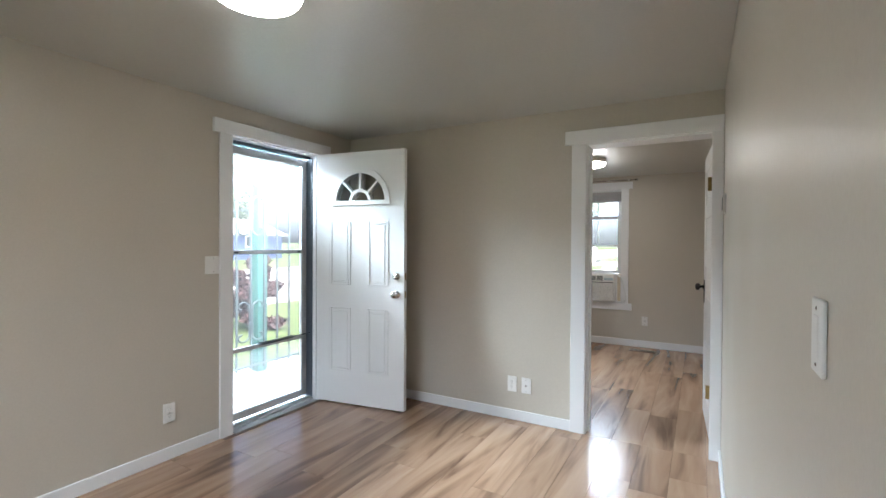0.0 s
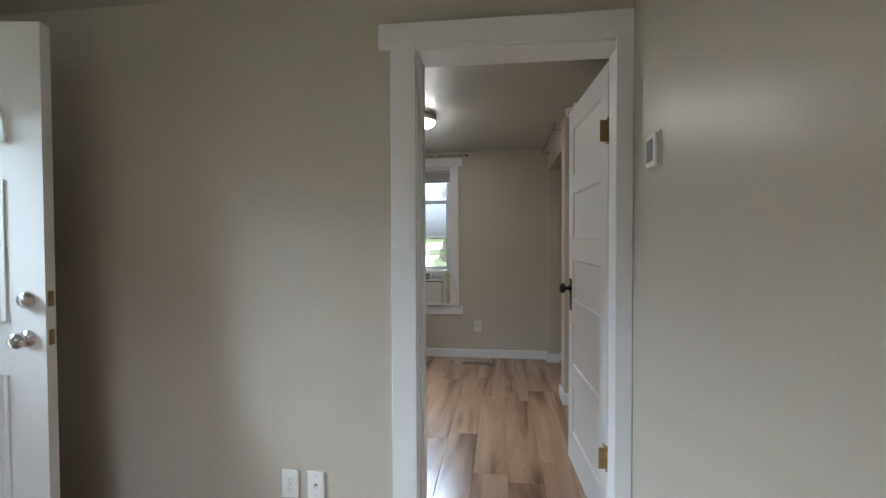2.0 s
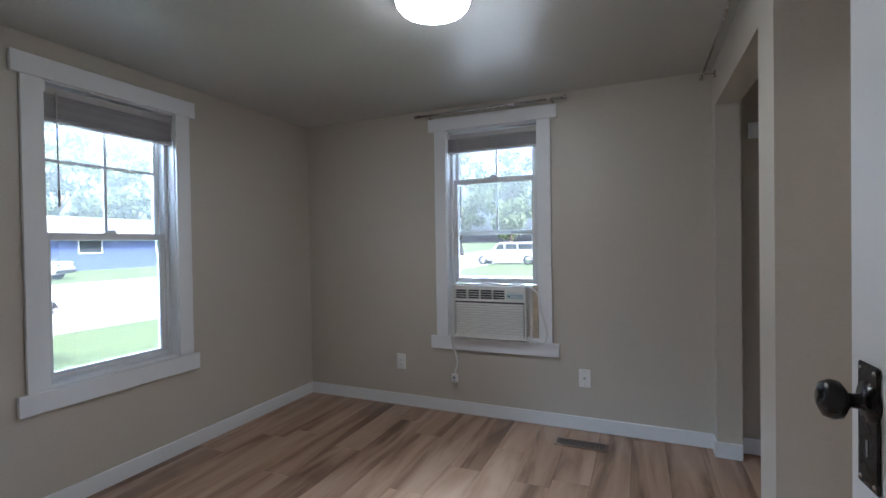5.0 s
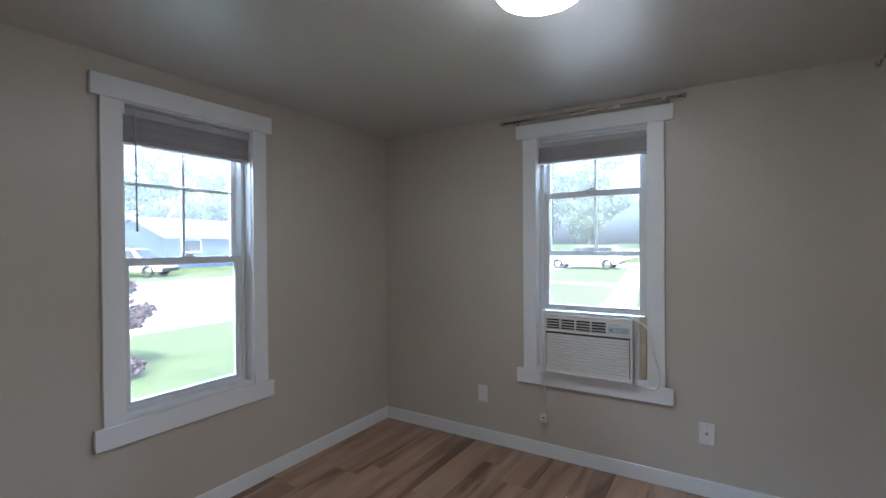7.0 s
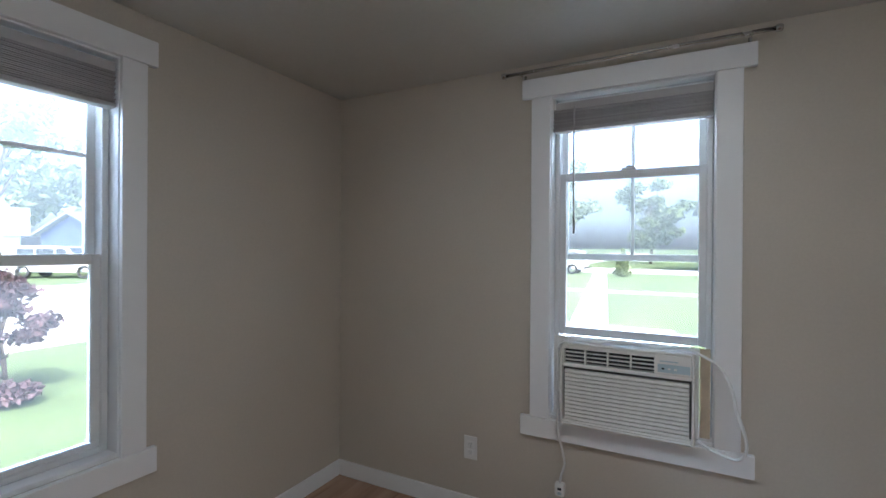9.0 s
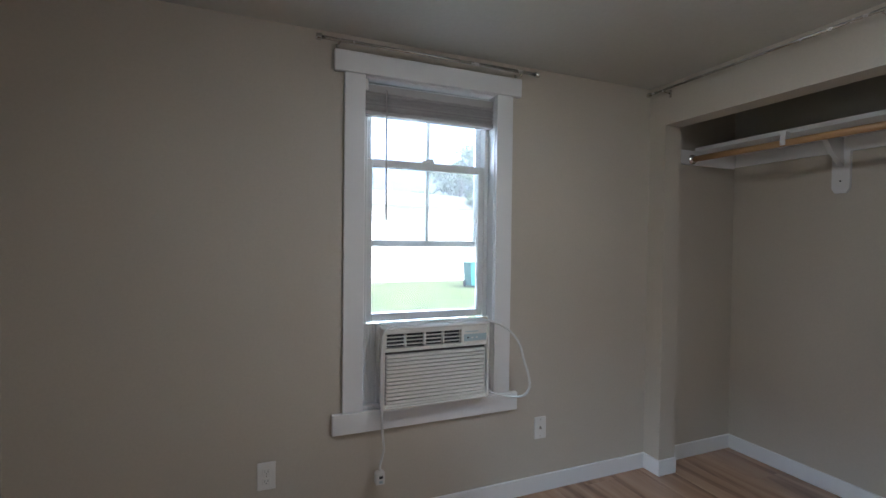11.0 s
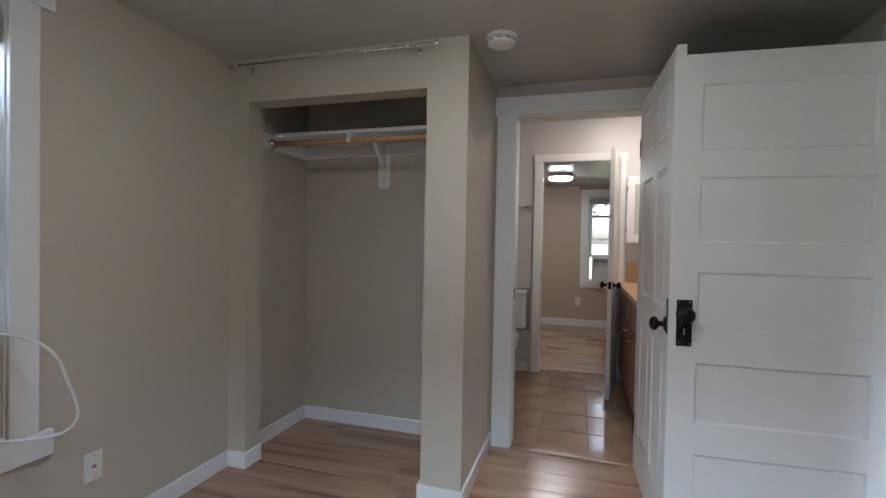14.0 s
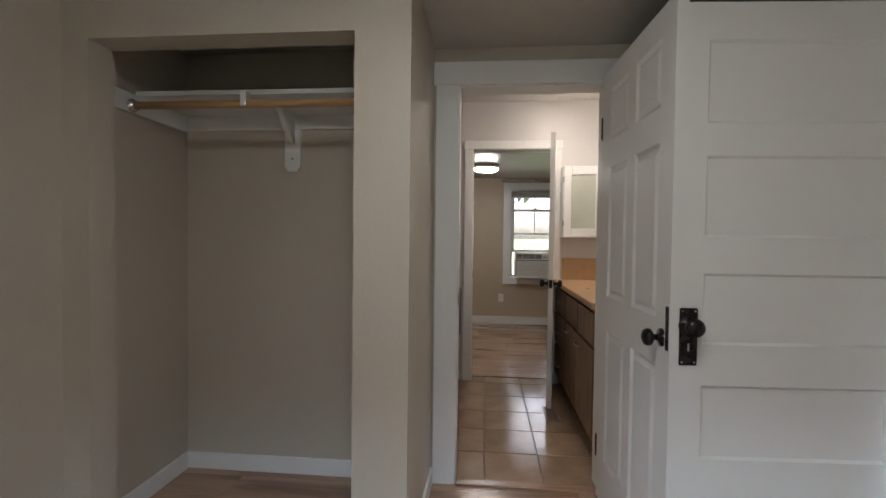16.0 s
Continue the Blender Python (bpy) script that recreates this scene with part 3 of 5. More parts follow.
# ---- air conditioner ----
def air_conditioner(m, cord=True):
    """A window unit; local x along the wall, y outward, origin at the bottom middle of its front."""
    root = thing("air_conditioner", "cream plastic window air conditioner resting on the window sill", "air conditioner", m)
    w, h = 0.52, 0.358
    part("body", box(B(), -w / 2 + 0.012, w / 2 - 0.012, 0.045, 0.50, 0.004, h - 0.008, 0.006, 2), ACWHITE, root, "cream metal cabinet")
    face = B()
    frame_bars(face, -w / 2, w / 2, 0.0, 0.05, 0.0, h, 0.012, 0.004)
    box(face, -w / 2 + 0.012, w / 2 - 0.012, 0.010, 0.05, 0.012, 0.02, 0)
    box(face, -w / 2 + 0.012, w / 2 - 0.012, 0.006, 0.05, 0.252, 0.268, 0.002)
    box(face, 0.118, w / 2 - 0.012, 0.004, 0.05, 0.268, h - 0.012, 0.003)
    box(face, -w / 2 + 0.012, 0.118, 0.004, 0.05, 0.330, h - 0.012, 0.002)
    part("front_frame", face, ACWHITE, root)
    part("grille_back", box(B(), -w / 2 + 0.012, w / 2 - 0.012, 0.03, 0.034, 0.02, 0.252), ACDARK, root)
    z = 0.03
    while z < 0.248:
        part("louver", box(B(), -w / 2 + 0.02, w / 2 - 0.02, 0.006, 0.029, z - 0.0064, z + 0.0064, 0.002), ACWHITE, root)
        z += 0.0168
    part("vent_recess", box(B(), -w / 2 + 0.012, 0.118, 0.032, 0.05, 0.268, 0.330), DARK, root, "dark air outlet")
    for k in range(5):
        u = -w / 2 + 0.016 + k * 0.0905
        part("vane", box(B(), u - 0.003, u + 0.003, 0.005, 0.032, 0.268, 0.330, 0.001), ACWHITE, root)
    for k in range(3):
        part("vane", box(B(), -w / 2 + 0.014, 0.116, 0.0065, 0.02, 0.281 + k * 0.0165, 0.2845 + k * 0.0165, 0.0), ACWHITE, root)
    panel = part("control_panel", box(B(), 0.128, w / 2 - 0.018, 0.001, 0.0045, 0.276, 0.308, 0.001), ACBLUE, root, "pale blue control strip")
    for k in range(3):
        part("button", box(B(), 0.142 + k * 0.022, 0.152 + k * 0.022, -0.001, 0.002, 0.288, 0.295, 0.0008), ACWHITE if k else DARK, panel)
    part("label_bar", box(B(), 0.135, 0.20, 0.002, 0.0045, 0.318, 0.322), ACBLUE, root)
    return root


air_conditioner(pose(-0.64, 6.35, 0.5685))
air_conditioner(pose(XFAR - 0.16, WF[1] - 0.075 - 0.245, WF[2] + 0.0185, 0, 0, -90))
fill = thing("side_panel", "folding white plastic panel beside the air conditioner", "panel")
for k in range(8):
    part("fold", box(B(), -0.955 + k * 0.0065, -0.955 + k * 0.0065 + 0.006, 6.468 + 0.004 * (k % 2), 6.476 + 0.004 * (k % 2), 0.5685, 0.929), PLASTIC, fill)
part("rail", box(B(), -0.903, -0.886, 6.455, 6.485, 0.5685, 0.929, 0.002), PLASTIC, fill)
wood = solid("wood_filler", box(B(), -0.362, -0.325, 6.47, 6.488, 0.5685, 0.929, 0.002), WOODFILL, "raw wooden filler strip beside the air conditioner", "strip")
part("stile", box(B(), -0.396, -0.364, 6.455, 6.487, 0.5685, 0.929, 0.002), PLASTIC, wood)
solid("top_strip", box(B(), -0.88, -0.39, 6.44, 6.50, 0.9205, 0.9285, 0.002), PLASTIC, "white plastic strip over the air conditioner", "strip")
cord = thing("power_cord", "white power cord draped over the air conditioner, plug hanging down", "power cord", pose(-0.004, -0.03, 0.035))
part("cable", tube(B(), [(-0.372, 6.40, 0.555), (-0.315, 6.36, 0.542), (-0.25, 6.30, 0.548), (-0.223, 6.272, 0.590), (-0.226, 6.272, 0.648), (-0.25, 6.28, 0.73), (-0.266, 6.30, 0.805), (-0.30, 6.35, 0.862), (-0.375, 6.39, 0.897),
    (-0.45, 6.40, 0.905), (-0.53, 6.405, 0.897), (-0.64, 6.40, 0.910), (-0.74, 6.40, 0.897), (-0.84, 6.385, 0.900), (-0.895, 6.368, 0.875), (-0.903, 6.366, 0.78), (-0.903, 6.368, 0.62), (-0.900, 6.37, 0.50), (-0.888, 6.395, 0.42), (-0.878, 6.41, 0.35), (-0.893, 6.41, 0.29), (-0.897, 6.405, 0.262)], 0.0055), CORD, cord)
plug = B()
box(plug, -0.918, -0.876, 6.39, 6.425, 0.205, 0.262, 0.008, 2)
part("plug", plug, CORD, cord)
for k in (0, 1):
    part("plug_button", box(B(), -0.903, -0.887, 6.386, 6.391, 0.216 + k * 0.02, 0.226 + k * 0.02, 0.001), DARK if k else ACBLUE, cord)


# ---- doors ----
def knob_set(root, u, z, y, way, plate=True, material=None):
    """A round knob on a tall keyhole plate or a rosette; way is the side it faces along local y."""
    material = material or BRONZE
    q = Matrix.Translation((u, y, z)) @ Vector((0, way, 0)).to_track_quat("Z", "Y").to_matrix().to_4x4()
    if plate:
        p = part("door_plate", box(B(), u - 0.028, u + 0.028, *sorted((y, y + way * 0.005)), z - 0.125, z + 0.055, 0.003), material, root, "black bronze keyhole plate")
        part("keyhole", box(B(), u - 0.003, u + 0.003, *sorted((y + way * 0.003, y + way * 0.0056)), z - 0.08, z - 0.055, 0.0), CHROME, p)
        for dz in (-0.115, 0.045):
            for du in (-0.019, 0.019):
                part("screw", lathe(B(), [(0, 0.0065), (0.003, 0.0065), (0.004, 0.0045)], Matrix.Translation((u + du, y, z + dz)) @ q.to_3x3().to_4x4(), 8), CHROME, p)
    prof = [(0.030, 0.0), (0.030, 0.006), (0.014, 0.009), (0.0105, 0.014), (0.0105, 0.028), (0.018, 0.031), (0.0275, 0.038), (0.029, 0.047), (0.025, 0.057), (0.013, 0.063), (0, 0.064)]
    part("knob", lathe(B(), prof, q, 24), material, root, "round " + ("satin nickel" if material == CHROME else "black bronze") + " door knob")


def leaf(name, label, m, w, h, t, panels, raised, material=None):
    """A door leaf: hinge edge at local x 0, thickness along y, panels sunk into both faces."""
    material = material or DOORPAINT
    root = thing(name, label, "door", m)
    z0 = 0.008
    body = B()
    cols = sorted({(p[0], p[1]) for p in panels})
    at = 0.0
    for a, b in cols:
        box(body, at, a, 0, t, z0, h, 0.0)
        zs = z0
        for p in sorted((q for q in panels if q[:2] == (a, b)), key=lambda q: q[2]):
            box(body, a, b, 0, t, zs, p[2], 0.0)
            zs = p[3]
        box(body, a, b, 0, t, zs, h, 0.0)
        at = b
    box(body, at, w, 0, t, z0, h, 0.0)
    bmesh.ops.remove_doubles(body, verts=body.verts[:], dist=1e-5)
    part("door_leaf", body, material, root)
    for a, b, c, d in panels:
        p = B()
        deep = 0.009
        box(p, a, b, deep, t - deep, c, d)
        for s in (0, 1):
            y0, y1 = (deep, 0.0) if s == 0 else (t - deep, t)
            out = [(a, c), (b, c), (b, d), (a, d)]
            e = 0.013 if raised else 0.008
            inn = [(a + e, c + e), (b - e, c + e), (b - e, d - e), (a + e, d - e)]
            vo = [p.verts.new((u, y1 + (0.0008 if s == 0 else -0.0008), z)) for u, z in out]
            vi = [p.verts.new((u, y0 + (-0.0005 if s == 0 else 0.0005), z)) for u, z in inn]
            for k in range(4):
                f = (vo[k], vo[(k + 1) % 4], vi[(k + 1) % 4], vi[k])
                p.faces.new(f if s == 0 else f[::-1])
            if raised:
                g, r = 0.018, 0.036
                v1 = [p.verts.new((u, y0 + (-0.0008 if s == 0 else 0.0008), z)) for u, z in ((a + g, c + g), (b - g, c + g), (b - g, d - g), (a + g, d - g))]
                v2 = [p.verts.new((u, y1 + (0.001 if s == 0 else -0.001), z)) for u, z in ((a + r, c + r), (b - r, c + r), (b - r, d - r), (a + r, d - r))]
                for k in range(4):
                    f = (v1[k], v1[(k + 1) % 4], v2[(k + 1) % 4], v2[k])
                    p.faces.new(f if s == 0 else f[::-1])
                p.faces.new(v2 if s == 0 else v2[::-1])
        part("panel", p, material, root)
    return root


def hinge(root, z, y, material, u=0.0):
    bm = B()
    rod(bm, (u - 0.006, y, z - 0.045), (u - 0.006, y, z + 0.045), 0.006, 10)
    for k in (-0.05, 0.05):
        lathe(bm, [(0, 0.006), (0.005, 0.003), (0.006, -0.003), (0, -0.004)], Matrix.Translation((u - 0.006, y, z + k)), 10)
    box(bm, u - 0.0015, u + 0.0005, y, y + 0.032, z - 0.044, z + 0.044)
    part("hinge", bm, material, root, "tarnished brass hinge")


# bedroom door, five sunk panels, open into the bedroom
five = leaf("bedroom_door", "white painted five-panel wooden door standing open", pose(0.650, 3.521, 0, 0, 0, math.degrees(math.atan2(0.765, -0.041))) @ pose(0, -0.036, 0), 0.768, 1.982, 0.036,
    [(0.10, 0.668, a, b) for a, b in ((0.185, 0.443), (0.563, 0.797), (0.925, 1.148), (1.262, 1.513), (1.614, 1.868))], False)
knob_set(five, 0.712, 0.985, 0.036, 1)
knob_set(five, 0.712, 0.985, 0.0, -1)
part("latch", box(B(), 0.7675, 0.770, 0.008, 0.028, 0.90, 1.04, 0.0005), BRONZE, five)
for z in (0.36, 1.703):
    hinge(five, z, 0.036, BRASS)
    part("hinge_leaf", box(B(), 0.001, 0.042, 0.0355, 0.038, z - 0.05, z + 0.05, 0.0008), BRASS, five, "tarnished brass hinge leaf")

# bathroom door, six raised panels, open into the bedroom
ang6 = math.degrees(math.atan2(4.285 - 4.318, 0.630 - 1.395))
six = leaf("bathroom_door", "white painted six-panel door standing open", pose(1.392, 4.312, 0, 0, 0, ang6), 0.765, 2.03, 0.035,
    [(a, b, c, d) for a, b in ((0.115, 0.345), (0.425, 0.655)) for c, d in ((0.22, 0.83), (0.99, 1.58), (1.70, 1.93))], True)
knob_set(six, 0.705, 0.93, 0.0, -1, False)
knob_set(six, 0.705, 0.93, 0.035, 1, False)
part("latch_plate", box(B(), 0.7645, 0.767, 0.005, 0.030, 0.87, 1.02, 0.0005), BRONZE, six)
for z in (0.25, 1.78):
    hinge(six, z, 0.0, BRONZE)

# far doorway's door, open into the bathroom
angf = math.degrees(math.atan2(4.395 - 4.305, 2.54 - 3.11))
fardoor = leaf("far_door", "white painted six-panel door standing open in the bathroom", pose(3.10, 4.312, 0, 0, 0, angf), 0.60, 2.02, 0.035,
    [(a, b, c, d) for a, b in ((0.09, 0.27), (0.33, 0.51)) for c, d in ((0.22, 0.83), (0.99, 1.58), (1.70, 1.93))], True)
knob_set(fardoor, 0.545, 0.92, 0.0, -1, False)
knob_set(fardoor, 0.545, 0.92, 0.035, 1, False)
part("latch_plate", box(B(), 0.5995, 0.602, 0.005, 0.030, 0.89, 0.95, 0.0005), BRONZE, fardoor)
for z in (0.25, 1.1, 1.78):
    hinge(fardoor, z, 0.0, CHROME)

# front door with a fan light, open into the living room
angd = math.degrees(math.atan2(3.045 - 2.93, -1.405 + 2.195))
WD = 0.80
front = thing("front_door", "white embossed steel front door with fan-shaped glass, standing open", "door", pose(-2.192, 2.915, 0, 0, 0, angd))
FC, FZ, FR = 0.41, 1.645, 0.235
body = B()
ring = [(FC + FR * math.cos(math.pi * k / 24), FZ + FR * math.sin(math.pi * k / 24)) for k in range(25)]
for y0, y1 in ((0.0, 0.044),):
    box(body, 0, WD, y0, y1, 0.012, FZ)
    prism(body, [(FC + FR, FZ), (WD, FZ), (WD, 2.04)] + [(FC, 2.04)] + [ring[k] for k in range(12, 0, -1)], "y", y0, y1)
    prism(body, [(FC, 2.04), (0, 2.04), (0, FZ), (FC - FR, FZ)] + [ring[k] for k in range(23, 12, -1)] + [ring[12]], "y", y0, y1)
part("door_leaf", body, DOORPAINT, front)
def arch(bm, r0, r1, y0, y1, n=24):
    for k in range(n):
        a, b = math.pi * k / n, math.pi * (k + 1) / n
        prism(bm, [(FC + r * math.cos(t), FZ + r * math.sin(t)) for r, t in ((r0, a), (r1, a), (r1, b), (r0, b))], "y", y0, y1)
    return bm
for y0, y1 in ((-0.012, 0.006), (0.038, 0.056)):
    trim = arch(B(), FR - 0.012, FR + 0.032, y0, y1)
    box(trim, FC - FR - 0.035, FC + FR + 0.035, y0, y1, FZ - 0.03, FZ + 0.006, 0.003)
    part("fan_trim", trim, DOORPAINT, front)
    bars = arch(B(), 0.075, 0.098, y0 + 0.002, y1, 12)
    for t in (45, 90, 135):
        c, s = math.cos(radians(t)), math.sin(radians(t))
        prism(bars, [(FC + r * c + e * s, FZ + r * s - e * c) for r, e in ((0.09, -0.008), (FR, -0.008), (FR, 0.008), (0.09, 0.008))], "y", y0 + 0.003, y1)
    part("fan_bars", bars, DOORPAINT, front)
pane = B()
prism(pane, [(FC + (FR - 0.002) * math.cos(math.pi * k / 24), FZ + (FR - 0.002) * math.sin(math.pi * k / 24)) for k in range(25)], "y", 0.020, 0.024)
part("fan_glass", pane, GLASS, front)
for a, b in ((0.125, 0.325), (0.475, 0.665)):
    for c, d in ((0.275, 0.785), (0.975, 1.485)):
        em = B()
        for y, s in ((0.0, -1), (0.044, 1)):
            frame_bars(em, a, b, *sorted((y, y + s * 0.004)), c, d, 0.022, 0.0035)
            box(em, a + 0.032, b - 0.032, *sorted((y, y + s * 0.003)), c + 0.032, d - 0.032, 0.0025)
        part("embossed_panel", em, DOORPAINT, front)
knob_set(front, 0.735, 0.915, 0.0, -1, False, CHROME)
knob_set(front, 0.735, 0.915, 0.044, 1, False, CHROME)
for y, s in ((0.0, -1), (0.044, 1)):
    part("deadbolt", lathe(B(), [(0.031, 0), (0.029, 0.012), (0.02, 0.016), (0.018, 0.022), (0, 0.023)], Matrix.Translation((0.735, y, 1.055)) @ Vector((0, s, 0)).to_track_quat("Z", "Y").to_matrix().to_4x4(), 20), CHROME, front, "satin nickel deadbolt")
for z in (0.915, 1.055):
    part("strike", box(B(), WD - 0.0005, WD + 0.002, 0.01, 0.034, z - 0.028, z + 0.028, 0.0005), BRASS, front)
for z in (0.25, 1.02, 1.80):
    hinge(front, z, 0.044, CHROME)

# storm door in the outer plane
storm = thing("storm_door", "closed grey aluminium storm door with three glass panes", "door")
S0, S1 = FD[0] + 0.012, FD[1] - 0.012
for y0 in (S0, S1 - 0.05):
    part("stile", box(B(), -2.345, -2.315, y0, y0 + 0.05, 0.03, 2.005, 0.003), ALU, storm)
for z0, z1 in ((0.03, 0.085), (0.515, 0.545), (1.225, 1.255), (1.945, 2.005)):
    part("rail", box(B(), -2.343, -2.313, S0 + 0.05, S1 - 0.05, z0, z1, 0.003), ALU, storm)
for z0, z1 in ((0.085, 0.515), (0.545, 1.225), (1.255, 1.945)):
    part("pane", box(B(), -2.331, -2.327, S0 + 0.045, S1 - 0.045, z0 - 0.004, z1 + 0.004), GLASS_CLEAN if z0 > 0.3 else GLASS_HAZY, storm)
closer = B()
rod(closer, (-2.285, 2.45, 0.552), (-2.285, 2.74, 0.556), 0.013, 16)
rod(closer, (-2.285, 2.74, 0.556), (-2.262, 2.905, 0.56), 0.005, 8)
box(closer, -2.315, -2.275, 2.43, 2.455, 0.54, 0.565, 0.003)
part("door_closer", closer, SEAL, storm, "dark pneumatic door closer")
for z in (1.238,):
    for y in (S0 + 0.08, S1 - 0.1):
        part("latch_clip", box(B(), -2.313, -2.306, y, y + 0.035, z - 0.006, z + 0.006, 0.001), SEAL, storm)
seal = thing("weather_strip", "dark rubber weather strip round the front doorway", "weather strip", None, "", "structure")
part("strip", box(B(), -2.312, -2.245, FD[1] - 0.016, FD[1] - 0.010, 0.0, 2.02), SEAL, seal)
part("strip", box(B(), -2.30, -2.25, FD[0] + 0.03, FD[1] - 0.03, 2.004, 2.024), SEAL, seal)
sill = thing("door_sill", "worn aluminium door sill under the front door", "door sill", None, "", "structure")
part("plate", box(B(), -2.368, XW + 0.03, FD[0] + 0.011, FD[1] - 0.011, -0.1, 0.010, 0.004), ALU, sill)
part("step", box(B(), -2.30, -2.235, FD[0] + 0.012, FD[1] - 0.012, 0.010, 0.024, 0.004), ALU, sill)
part("edge_strip", box(B(), XW + 0.03, XW + 0.055, FD[0] - 0.09, FD[1] + 0.02, 0.0, 0.007, 0.003), VENTMETAL, sill)


# ---- closet ----
shelf = thing("closet_shelf", "white painted closet shelf on wooden cleats", "shelf")
part("board", box(B(), 1.065, XB - 0.001, PIL + 0.121, YN - 0.001, 1.869, 1.891, 0.002), TRIM, shelf)
part("back_cleat", box(B(), XB - 0.02, XB - 0.001, PIL + 0.121, YN - 0.001, 1.795, 1.869, 0.002), TRIM, shelf)
part("side_cleat", box(B(), 0.875, XB - 0.02, YN - 0.02, YN - 0.001, 1.785, 1.869, 0.002), TRIM, shelf)
part("side_cleat", box(B(), 0.875, XB - 0.02, PIL + 0.121, PIL + 0.14, 1.785, 1.869, 0.002), TRIM, shelf)
bk = B()
prism(bk, [(5.82, 1.795), (5.82, 1.606), (5.835, 1.582), (5.885, 1.582), (5.90, 1.606), (5.90, 1.795)], "x", XB - 0.02, XB - 0.001)
prism(bk, [(XB - 0.02, 1.795), (XB - 0.02, 1.72), (1.31, 1.79), (1.24, 1.869), (XB - 0.02, 1.869)], "y", 5.848, 5.872)
br = part("bracket", bk, TRIM, shelf)
for z in (1.645, 1.825):
    part("screw", lathe(B(), [(0, 0.003), (0.004, 0.003), (0.005, 0)], Matrix.Translation((XB - 0.02, 5.86, z)) @ Vector((-1, 0, 0)).to_track_quat("Z", "Y").to_matrix().to_4x4(), 8), DARK, br)
pole = thing("closet_pole", "wooden clothes pole under the closet shelf", "clothes rail")
part("pole", rod(B(), (1.02, PIL + 0.126, 1.815), (1.02, YN - 0.022, 1.815), 0.017, 20), RODWOOD, pole)
for y, s in ((PIL + 0.141, 1), (YN - 0.021, -1)):
    part("socket", lathe(B(), [(0, 0), (0.03, 0), (0.03, 0.004), (0.023, 0.006), (0.022, 0.02), (0.018, 0.02)], Matrix.Translation((1.02, y, 1.815)) @ Vector((0, s, 0)).to_track_quat("Z", "Y").to_matrix().to_4x4(), 20), CHROME, pole, "chrome rod socket")
clip = B()
box(clip, 1.001, 1.039, 5.89, 5.915, 1.831, 1.869, 0.002)
box(clip, 0.997, 1.003, 5.89, 5.915, 1.801, 1.845, 0.002)
part("hook", clip, TRIM, pole)


# ---- electrics ----
def plate(kind, m, label, category):
    """Wall plate facing local -y, centred on the origin."""
    w = 0.118 if kind == "double" else 0.072
    root = thing("light_switch" if kind in ("rocker", "double") else "wall_outlet", label, category, m, "wall plates")
    part("plate", box(B(), -w / 2, w / 2, -0.007, 0.0, -0.058, 0.058, 0.0035, 2), PLASTIC, root)
    if kind == "duplex":
        for z in (-0.02, 0.02):
            f = part("socket", box(B(), -0.017, 0.017, -0.009, -0.005, z - 0.014, z + 0.014, 0.002), PLASTIC, root)
            for u in (-0.006, 0.006):
                part("slot", box(B(), u - 0.0012, u + 0.0012, -0.0096, -0.008, z - 0.003, z + 0.006), SLOT, f)
            part("slot", box(B(), -0.002, 0.002, -0.0096, -0.008, z - 0.010, z - 0.006), SLOT, f)
    elif kind == "coax":
        part("socket", lathe(B(), [(0, 0.012), (0.004, 0.012), (0.005, 0.002), (0.008, 0)], Matrix.Translation((0, -0.007, 0)) @ Vector((0, -1, 0)).to_track_quat("Z", "Y").to_matrix().to_4x4(), 12), CHROME, root)
    else:
        for u in ((-0.023, 0.023) if kind == "double" else (0.0,)):
            part("rocker", box(B(), u - 0.0165, u + 0.0165, -0.0085, -0.004, -0.033, 0.033, 0.002), PLASTIC, root)
    for z in ((-0.043, 0.043) if kind != "duplex" else (0.0,)):
        part("screw", lathe(B(), [(0, 0.0012), (0.002, 0.0012), (0.003, 0)], Matrix.Translation((0, -0.007, z)) @ Vector((0, -1, 0)).to_track_quat("Z", "Y").to_matrix().to_4x4(), 8), CHROME, root)
    return root


plate("duplex", pose(-1.363, YN, 0.33), "white duplex wall outlet beneath the window", "outlet")
plate("coax", pose(-0.025, YN, 0.337), "white cable outlet plate near the closet", "outlet")
plate("duplex", pose(-0.638, YSL, 0.266), "white duplex wall outlet beside a cable plate", "outlet")
plate("coax", pose(-0.528, YSL, 0.266), "white cable outlet plate beside an outlet", "outlet")
plate("duplex", pose(XW, 1.707, 0.282, 0, 0, 90), "white duplex wall outlet near the front door", "outlet")
plate("double", pose(XW, 1.995, 1.163, 0, 0, 90), "white double switch plate beside the front door casing", "light switch")
plate("rocker", pose(XR, 0.79, 1.207, 0, 0, -90) @ Matrix.Scale(0.76, 4), "white rocker switch plate on the glossy wall", "light switch")
plate("coax", pose(XFAR, 4.631, 0.38, 0, 0, -90), "white outlet plate in the far room", "outlet")
thermo = thing("thermostat", "white square thermostat with grey screen on the wall", "thermostat", pose(XR, 3.10, 1.54, 0, 0, -90))
part("back_plate", box(B(), -0.053, 0.053, -0.006, 0.0, -0.056, 0.056, 0.003, 2), PLASTIC, thermo)
part("housing", box(B(), -0.048, 0.048, -0.016, -0.006, -0.051, 0.051, 0.006, 3), PLASTIC, thermo)
part("screen", box(B(), -0.034, 0.026, -0.0172, -0.015, -0.034, 0.036, 0.001), SCREEN, thermo, "dark grey display")


